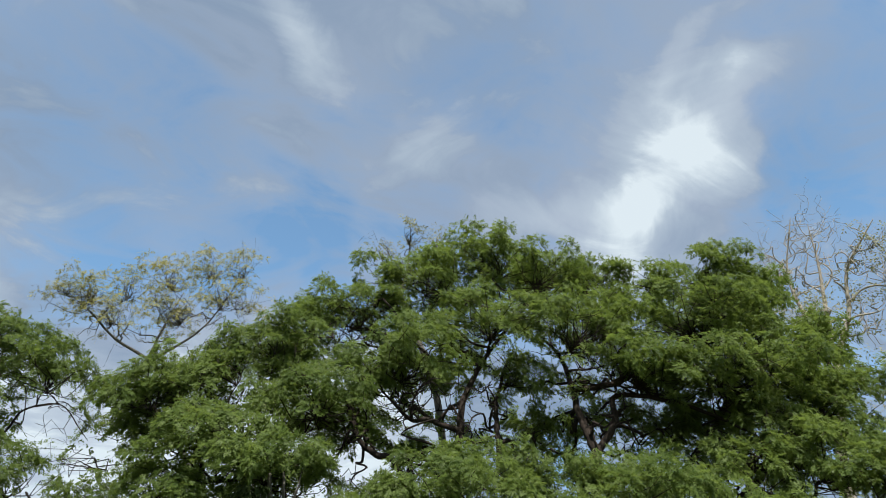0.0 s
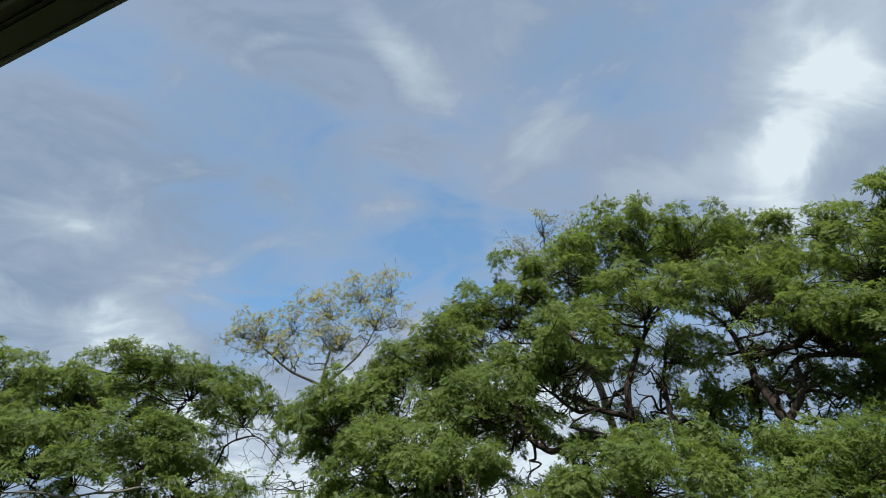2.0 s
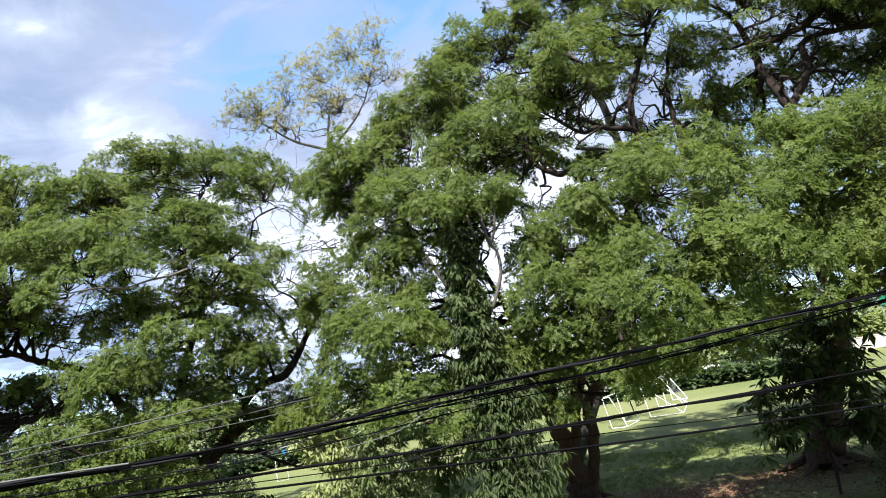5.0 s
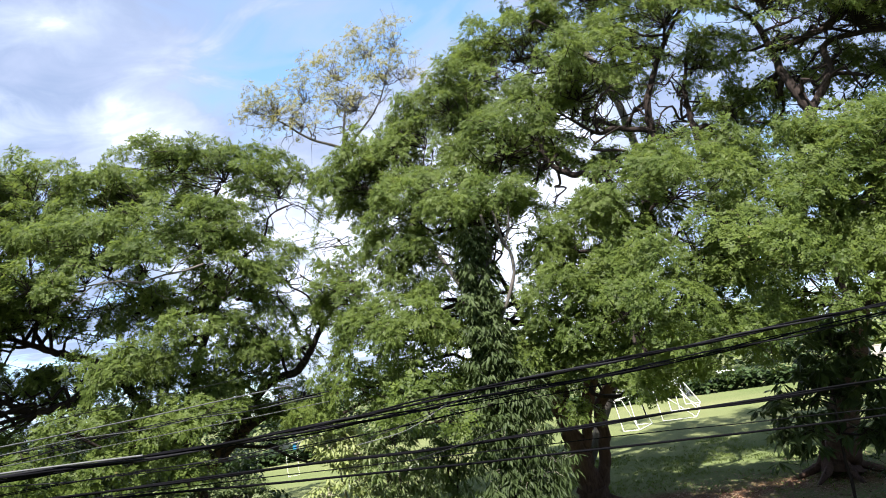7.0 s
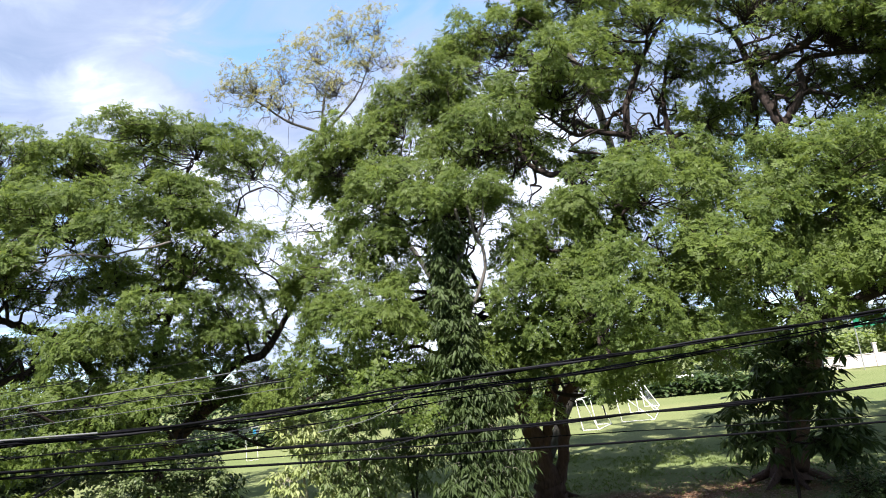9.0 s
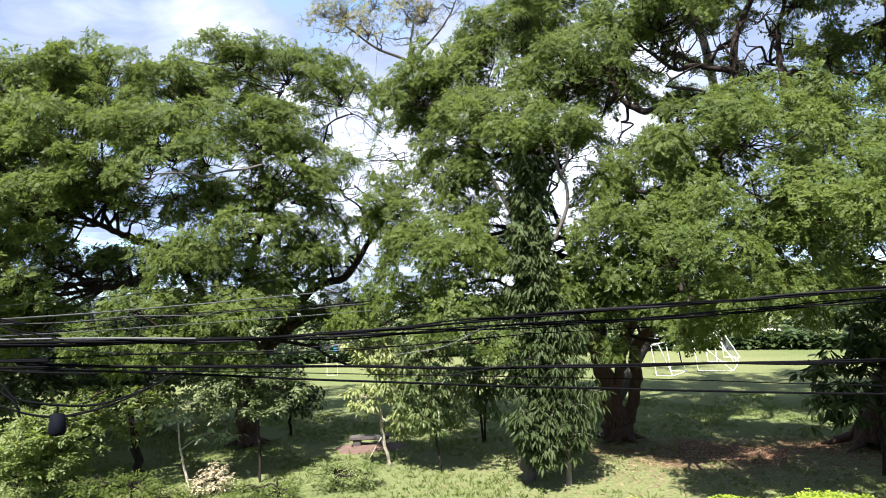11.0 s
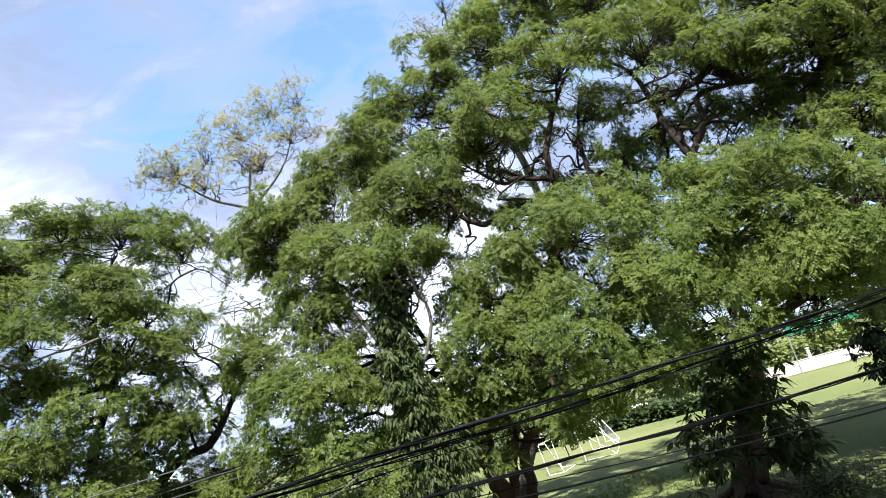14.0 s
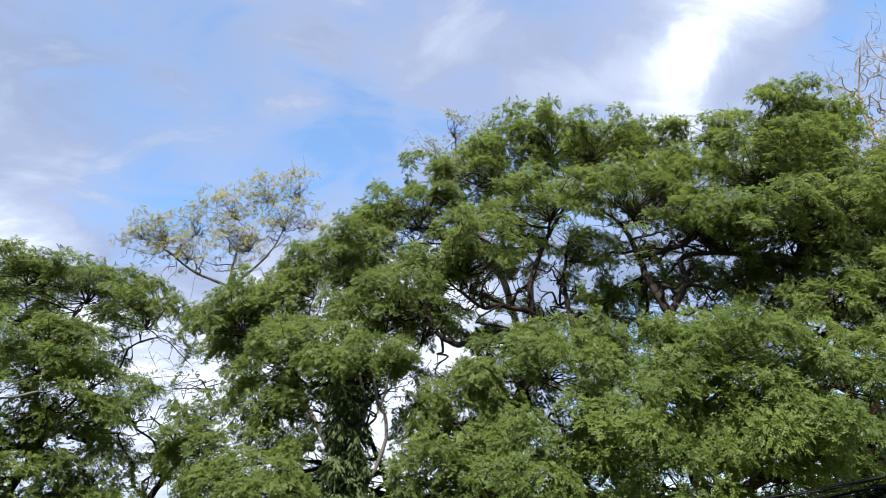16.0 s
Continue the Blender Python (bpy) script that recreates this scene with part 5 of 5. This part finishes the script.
# ---- vehicles beyond the field ----
def car(place, turn_deg, paint, label):
    """A parked van: body with sloped nose and windows, wheels with tyre and rim."""
    m = Matrix.Translation(place) @ Matrix.Rotation(radians(turn_deg), 4, "Z")
    top = thing("van", place, label, "vehicle", "vehicles beyond the field")
    profile = [(-2.3, 0.45), (-2.3, 1.0), (-2.2, 1.7), (-1.9, 1.95), (0.6, 1.95), (1.25, 1.2), (2.1, 1.0), (2.25, 0.45)]
    bm = bmesh.new()
    sides = [[bm.verts.new(m @ Vector((x, s * 0.85, z))) for x, z in profile] for s in (-1, 1)]
    bm.faces.new(sides[0])
    bm.faces.new(sides[1][::-1])
    for i in range(len(profile)):
        j = (i + 1) % len(profile)
        bm.faces.new((sides[0][j], sides[0][i], sides[1][i], sides[1][j]))
    bmesh.ops.recalc_face_normals(bm, faces=bm.faces)
    bmesh.ops.bevel(bm, geom=list(bm.edges), offset=0.08, segments=2, affect="EDGES")
    body = part("body", bm, paint, top)
    for s in (-1, 1):
        for x0, x1 in ((-2.0, -1.1), (-1.0, -0.1), (0.0, 0.6)):
            part("window", box(bmesh.new(), x0, x1, s * 0.86 - 0.012, s * 0.86 + 0.012, 1.2, 1.75, 0.0, m), GLASS_DARK, body)
    for x in (-1.45, 1.4):
        for s in (-1, 1):
            hub = m @ Vector((x, s * 0.8, 0.32))
            out = (m.to_3x3() @ Vector((0, s, 0))) * 0.1
            w = child("wheel", Tubes().add([(*(hub - out), 0.12), (*(hub - out), 0.32), (*(hub + out), 0.32), (*(hub + out), 0.12)], 16).mesh("tyre", CABLE), top)
            child("rim", Tubes().add([(*(hub - out * 0.7), 0.2), (*(hub + out * 0.95), 0.18), (*(hub + out), 0.02)], 14).mesh("rim", STRAND), w)


GLASS_DARK = plain("window_glass", (0.02, 0.025, 0.03), 0.08)
BLUE_PAINT = plain("blue_paint", (0.02, 0.17, 0.3), 0.45)
car((-14.57, 86.79, 0), 82, WHITE_PAINT, "white van parked beyond the far edge of the field")
car((35.61, 63.72, 0), 76, WHITE_PAINT, "white van parked under the far trees")
car((25.31, 68.47, 0), 80, plain("silver_paint", (0.22, 0.22, 0.22), 0.5), "silver van half hidden behind far bushes")
tank = thing("blue_shed", (-9.93, 72.32, 0), "small blue metal shed beyond the field", "shed")
tx, ty = tank.location.x, tank.location.y
part("wall", box(bmesh.new(), tx - 0.75, tx + 0.75, ty - 0.8, ty + 0.8, 0, 1.7, 0.03), BLUE_PAINT, tank)
part("roof", box(bmesh.new(), tx - 0.85, tx + 0.85, ty - 0.95, ty + 0.95, 1.704, 1.8, 0.02), STRAND, tank)
part("door", box(bmesh.new(), tx - 0.4, tx + 0.4, ty - 0.84, ty - 0.804, 0.05, 1.6, 0.01), ROOF_TRIM, tank)

# ---- stone bench on bare earth ----
STONE = plain("grey_stone", (0.06, 0.052, 0.047), 0.9, 0, 0.35, 5)
EARTH = plain("red_earth", (0.1, 0.062, 0.048), 0.95, 0, 0.3, 3)
bx, by = -2.4, 25.19
rng = np.random.default_rng(5)
ang, rad = np.meshgrid(np.linspace(0, 2 * np.pi, 40, endpoint=False), np.linspace(0, 1, 9), indexing="ij")
rr = 1 + 0.12 * np.sin(3 * ang + 1) + 0.07 * np.sin(7 * ang)
mv = np.stack([bx + 1.5 * rr * rad * np.cos(ang), by + 1.0 * rr * rad * np.sin(ang), 0.17 * (1 - rad ** 2) - 0.01 + 0.015 * rng.normal(size=ang.shape) * (1 - rad)], -1)
ii, jj = np.meshgrid(np.arange(40), np.arange(8), indexing="ij")
mq = np.stack([ii * 9 + jj, ii * 9 + jj + 1, (ii + 1) % 40 * 9 + jj + 1, (ii + 1) % 40 * 9 + jj], -1)
mound = thing("earth_mound", (bx, by, 0), "low mound of bare reddish earth on the lawn", "mound")
child("soil", mesh_of("soil", mv, mq, EARTH, True), mound)
bench = thing("stone_bench", (bx, by, 0.1), "weathered low stone slab bench on two blocks", "bench")
part("slab", box(bmesh.new(), bx - 0.8, bx + 0.8, by - 0.3, by + 0.3, 0.36, 0.47, 0.03), STONE, bench)
part("block", box(bmesh.new(), bx - 0.65, bx - 0.35, by - 0.25, by + 0.25, 0.1, 0.36, 0.03), STONE, bench)
part("block", box(bmesh.new(), bx + 0.35, bx + 0.65, by - 0.25, by + 0.25, 0.1, 0.36, 0.03), STONE, bench)

# ---- lamp post by the big tree ----
lx, ly, lz = 17.6, 21.1, 6.96
lamp = thing("lamp_post", (lx, ly, 0), "slim dark lamp post with a pale green head", "lamp")
child("pole", Tubes().add([(lx, ly, 0, 0.045), (lx, ly, 2.5, 0.04), (lx, ly, lz - 0.15, 0.035)], 12).mesh("pole", ROOF_TRIM), lamp)
child("head", Tubes().add([(lx, ly, lz - 0.2, 0.04), (lx, ly, lz - 0.15, 0.15), (lx, ly, lz, 0.29), (lx, ly, lz + 0.14, 0.24), (lx, ly, lz + 0.2, 0.02)], 14).mesh("head", plain("pale_green_glass", (0.5, 0.68, 0.6), 0.3)), lamp)

# ---- utility pole and overhead cables ----
PX, PY = -6.76, 9.0
pole = thing("utility_pole", (PX, PY, 0), "square grey concrete utility pole with cable closure", "pole")
part("shaft", box(bmesh.new(), PX - 0.2, PX + 0.2, PY - 0.2, PY + 0.2, -0.1, 5.12, 0.03), CONCRETE, pole)
child("cable_closure", Tubes().add([(PX - 0.35, PY - 0.24, 5.22, 0.05), (PX - 0.3, PY - 0.24, 5.22, 0.13), (PX + 0.28, PY - 0.24, 5.24, 0.13), (PX + 0.42, PY - 0.24, 5.22, 0.1), (PX + 0.46, PY - 0.24, 5.2, 0.03)], 14).mesh("closure", plain("closure_grey", (0.02, 0.02, 0.027), 0.6, spec=0.2)), pole, "grey plastic splice closure")
part("bracket", box(bmesh.new(), PX - 0.28, PX + 0.28, PY - 0.3, PY - 0.2, 4.86, 4.92, 0.01), STRAND, pole)


def cable(label, rows, radius, mat, strands=1, gap=0.0, wander=0.0, seed=0, step=0.12):
    """A hanging cable through the given points, or a loose bundle twisted about their line."""
    rng = np.random.default_rng(seed)
    top = thing("overhead_cable", rows[0], label, "cable", "overhead cables")
    base = smoothed(rows, max(2, int(np.linalg.norm(np.subtract(rows[-1], rows[0])) / step / (len(rows) - 1))))
    s = np.concatenate([[0], np.cumsum(np.linalg.norm(np.diff(base, axis=0), axis=1))])
    for k in range(strands):
        ph, turns = rng.uniform(0, 6.28), rng.uniform(0.9, 2.2)
        off = np.zeros_like(base)
        off[:, 1] = gap * np.cos(ph + turns * s)
        off[:, 2] = gap * np.sin(ph + turns * s) + wander * (np.sin(s * 0.8 + ph) * 0.6 + np.sin(s * 2.3 + 2 * ph) * 0.4)
        child("strand", Tubes().add(np.hstack([base + off, np.full((len(base), 1), radius * rng.uniform(0.7, 1.15))]), 7).mesh("strand", mat[k % len(mat)]), top)


cable("thick twisted bundle of black and grey telephone cables", [(-22, 9, 5.6), (-6.6, 8.7, 5.19), (-4.2, 9, 5.12), (-2.4, 9, 5.07), (-0.6, 9, 5.15), (1.7, 9, 5.25), (4.2, 9, 5.33), (6.4, 9, 5.42), (12, 9, 5.72), (24, 9, 6.6)],
      0.016, [CABLE, CABLE, CABLE, CABLE_GREY], 4, 0.02, 0.012, 1)
cable("loose bundle of grey and black cables", [(-22, 9.1, 5.5), (-6.6, 8.75, 5.16), (-3.8, 9.1, 5.1), (-1.6, 9.1, 5.06), (0.9, 9.1, 5.1), (2.5, 9.1, 5.1), (4.2, 9.1, 5.16), (6.4, 9.1, 5.26), (12, 9.1, 5.56), (24, 9.1, 6.4)],
      0.011, [CABLE, CABLE, CABLE_GREY], 5, 0.028, 0.02, 2)
cable("pair of black drop cables twisted together", [(-22, 9.05, 5.2), (-6.6, 8.75, 4.93), (-5.7, 9, 4.87), (-3.2, 9, 4.72), (0, 9, 4.56), (1.6, 9, 4.51), (4.1, 9, 4.43), (6.2, 9, 4.38), (12, 9, 4.36), (24, 9, 4.5)],
      0.015, [CABLE], 3, 0.016, 0.012, 3)
cable("single black sagging cable", [(-22, 9.2, 5.2), (-6.6, 8.75, 4.86), (-5.7, 9.1, 4.79), (-3.2, 9.1, 4.59), (-0.8, 9.1, 4.39), (1.6, 9.1, 4.2), (4.1, 9.1, 4.03), (6.2, 9.1, 3.9), (12, 9.1, 3.62), (24, 9.1, 3.3)],
      0.015, [CABLE], 1, 0, 0.006, 4)
cable("thin black sagging wire", [(-6.6, 8.75, 4.84), (-3.2, 9.15, 4.63), (1.6, 9.15, 4.34), (4.05, 9.15, 4.18), (6.2, 9.15, 4.02), (12, 9.15, 3.7), (24, 9.15, 3.5)], 0.008, [CABLE], 1, 0, 0.004, 5)
cable("thin black service wire", [(-6.6, 8.75, 4.98), (-3.8, 9.0, 4.92), (-1.6, 9.0, 4.86), (0.9, 9.2, 4.93), (3.4, 9.2, 5.02)], 0.007, [CABLE], 2, 0.02, 0.01, 6)
cable("light grey sheathed cable along the bundle by the pole", [(-6.5, 8.66, 5.245), (-5.2, 8.88, 5.205), (-4.2, 8.95, 5.165), (-3.3, 8.97, 5.13)], 0.017, [PALE_WIRE], 1, 0, 0.008, 12)
# pale wires that run off between the trees
cable("pale weathered wire running off towards the trees", [(-9.33, 11.10, 5.53), (-8.23, 13.91, 5.60), (-6.06, 16.77, 5.80), (-2.71, 19.31, 6.10)], 0.016, [PALE_WIRE], 1, 0, 0.004, 7)
cable("pale thin wire running off between the trees", [(-8.33, 10.62, 5.23), (-7.26, 12.98, 5.24), (-5.53, 15.28, 5.29), (-3.70, 17.23, 5.35), (-1.64, 18.93, 5.44)], 0.011, [PALE_WIRE], 1, 0, 0.004, 8)
cable("loose pair of dark wires running off between the trees", [(-8.45, 10.53, 5.24), (-8.06, 12.65, 5.22), (-6.82, 15.03, 5.42), (-4.98, 17.30, 5.61), (-1.67, 19.43, 5.70)], 0.009, [CABLE_GREY, CABLE], 2, 0.03, 0.01, 9)
cable("thin grey wire running off between the trees", [(-8.45, 10.53, 5.38), (-7.64, 12.91, 5.46), (-5.74, 15.47, 5.52), (-3.78, 17.60, 5.56), (-1.85, 19.41, 5.64)], 0.009, [PALE_WIRE, CABLE_GREY], 2, 0.025, 0.008, 13)
cable("thin dark wire high between the trees", [(-8.65, 11.01, 5.72), (-7.71, 13.44, 5.90), (-7.26, 15.37, 6.06), (-4.80, 17.87, 6.39), (-3.47, 19.70, 6.64)], 0.008, [CABLE_GREY], 1, 0, 0.006, 14)
cable("black cable that drops onto the bundle by the pole", [(-22, 9, 8.2), (-7.07, 9.00, 5.65), (-6.32, 9.00, 5.56), (-6.05, 9.00, 5.42), (-5.40, 9.00, 5.08)], 0.017, [CABLE], 1, 0, 0.004, 16)
cable("thin grey wire under the bundle", [(-5.42, 9.03, 5.08), (-4.10, 9.03, 4.93), (-3.11, 9.03, 4.91), (-1.96, 9.03, 4.90), (-0.97, 9.03, 4.98)], 0.008, [CABLE_GREY], 1, 0, 0.008, 17)
cable("thin grey service wire slanting below the bundle", [(-0.48, 9.05, 4.76), (0.26, 9.05, 4.85), (0.86, 9.05, 5.11)], 0.007, [PALE_WIRE], 1, 0, 0.006, 18)
cable("thin spiral wire hung between the bundles", [(-0.3, 9.0, 4.83), (0.5, 8.9, 4.98), (1.3, 8.95, 5.2)], 0.006, [CABLE_GREY], 1, 0.012, 0.008, 10)
cable("thin slack wire below the cables", [(0.2, 9.0, 4.42), (0.9, 8.9, 4.52), (1.6, 9.0, 4.64)], 0.006, [CABLE_GREY], 1, 0.0, 0.008, 11)
# slack loops and tails round the pole
rng = np.random.default_rng(77)
LOOPS = [[(-6.4, 8.72, 4.9), (-5.9, 8.6, 4.45), (-5.1, 8.6, 4.18), (-4.3, 8.7, 4.28), (-3.6, 8.9, 4.6)], [(-6.4, 8.7, 5.0), (-6.0, 8.6, 4.7), (-5.6, 8.6, 4.42), (-5.5, 8.6, 4.2)],
         [(-6.42, 8.7, 5.3), (-6.1, 8.65, 5.45), (-5.6, 8.7, 5.3), (-4.8, 8.8, 5.12)], [(-6.4, 8.72, 4.86), (-6.05, 8.6, 4.6), (-5.75, 8.6, 4.62), (-5.5, 8.62, 4.4), (-4.6, 8.7, 4.3), (-3.9, 8.9, 4.5)],
         [(-6.42, 8.74, 4.75), (-6.38, 8.7, 4.2), (-6.25, 8.7, 3.6), (-6.05, 8.7, 2.6), (-6.0, 8.75, 0.0)], [(-6.4, 8.7, 5.1), (-6.1, 8.6, 4.85), (-5.5, 8.65, 4.75), (-4.6, 8.8, 4.7)],
         [(-6.42, 8.72, 4.6), (-6.1, 8.62, 4.4), (-5.9, 8.62, 4.05), (-6.2, 8.64, 3.9)]]
for k, rows in enumerate(LOOPS):
    cable("slack black cable loop hanging by the pole" if k not in (1, 2) else "stiff black cable tail by the pole", rows, 0.016 if k != 2 else 0.012, [CABLE], 2 if k in (0, 3) else 1, 0.02, 0.02, 80 + k, 0.06)
dx, dy, dz = -5.02, 8.62, 4.05
drum = thing("splice_box", (dx, dy, dz), "dark blue-black splice box hanging from the cables", "box")
child("body", Tubes().add([(dx, dy, dz + 0.16, 0.02), (dx, dy, dz + 0.14, 0.09), (dx, dy, dz - 0.08, 0.11), (dx, dy, dz - 0.13, 0.09), (dx, dy, dz - 0.14, 0.02)], 14).mesh("body", plain("blue_black", (0.0035, 0.004, 0.007), 0.75, spec=0.05)), drum)
child("hanger", Tubes().add([(dx, dy, dz + 0.15, 0.012), (dx, dy, dz + 0.28, 0.012)], 6).mesh("hanger", CABLE), drum)

# ---- the building that the view is taken from ----
along = Matrix.Translation((-0.52, 1.06, 7.0)) @ Matrix.Rotation(math.atan2(-0.42, 0.6), 4, "Z")
house_at = along @ Vector((0, -1.7, -7.0))
house = thing("house", house_at, "plain rendered house front with a dark ribbed eave", "house")
part("wall", box(bmesh.new(), -6.0, 9.0, -1.9, -1.65, -7.0, 0.02, 0.0, along), plain("render_coat", (0.5, 0.48, 0.44), 0.9), house)
eave = part("roof", box(bmesh.new(), -6.0, 9.0, -3.2, -0.1, 0.024, 0.14, 0.0, along), ROOF_DARK, house, "dark roof slab")
part("fascia", box(bmesh.new(), -6.0, 9.0, -0.1, -0.02, 0.0, 0.2, 0.012, along), ROOF_DARK, eave)
part("drip_edge", box(bmesh.new(), -6.0, 9.0, -0.018, 0.0, 0.005, 0.05, 0.004, along), ROOF_TRIM, eave)
part("rib", box(bmesh.new(), -6.0, 9.0, -0.15, -0.135, 0.0, 0.02, 0.003, along), ROOF_TRIM, eave)


# ---- grass and fallen leaves ----
def grass(x0, x1, y0, y1, n, seed, high, mat, name, label):
    rng = np.random.default_rng(seed)
    c = np.stack([rng.uniform(x0, x1, n), rng.uniform(y0, y1, n), np.zeros(n)], 1)
    thick = noise_like(c[:, 0], c[:, 1])
    c = c[thick > rng.uniform(-0.9, 0.6, n)]
    bare = ((c[:, 0] - 11) / 8.5) ** 2 + ((c[:, 1] - 21) / 4.5) ** 2 < rng.uniform(0.4, 1.2, len(c))
    c = c[~(bare & (rng.random(len(c)) < 0.8))]
    leaves = Leaves(rng)
    whorls(leaves, c, 5, high, high * 0.22, -1.6, 0.03)
    tagged(new(name, leaves.mesh(name, mat)), label, "grass", kind="stuff")


def noise_like(x, y):
    return np.sin(x * 0.7 + 1) * np.cos(y * 0.9 + 2) + 0.5 * np.sin(x * 1.9 + y * 1.3)


GRASS_BLADE = leaf_material("grass_blade", (0.05, 0.08, 0.018), (0.09, 0.125, 0.03), (0.15, 0.185, 0.055), (0.14, 0.19, 0.035), gloss=0.6)
LITTER = leaf_material("leaf_litter", (0.06, 0.04, 0.025), (0.14, 0.09, 0.06), (0.28, 0.2, 0.13), (0.1, 0.06, 0.02), gloss=0.8, share=0.05)
grass(-14, 18, 16.5, 34, 16000, 91, 0.13, GRASS_BLADE, "grass_tufts", "short tufts of lawn grass")
rng = np.random.default_rng(92)
n = 9000
c = np.stack([rng.normal(11, 4.5, n), rng.normal(20.8, 2.2, n), np.full(n, 0.015)], 1)
litter = Leaves(rng)
litter.add(c, rng.normal(size=(n, 3)) * [1, 1, 0.1], np.array([0, 0, 1.0]) + 0.3 * rng.normal(size=(n, 3)), rng.uniform(0.06, 0.16, n), rng.uniform(0.03, 0.08, n))
tagged(new("fallen_leaves", litter.mesh("fallen_leaves", LITTER)), "dry brown fallen leaves under the trees", "leaves", kind="stuff")
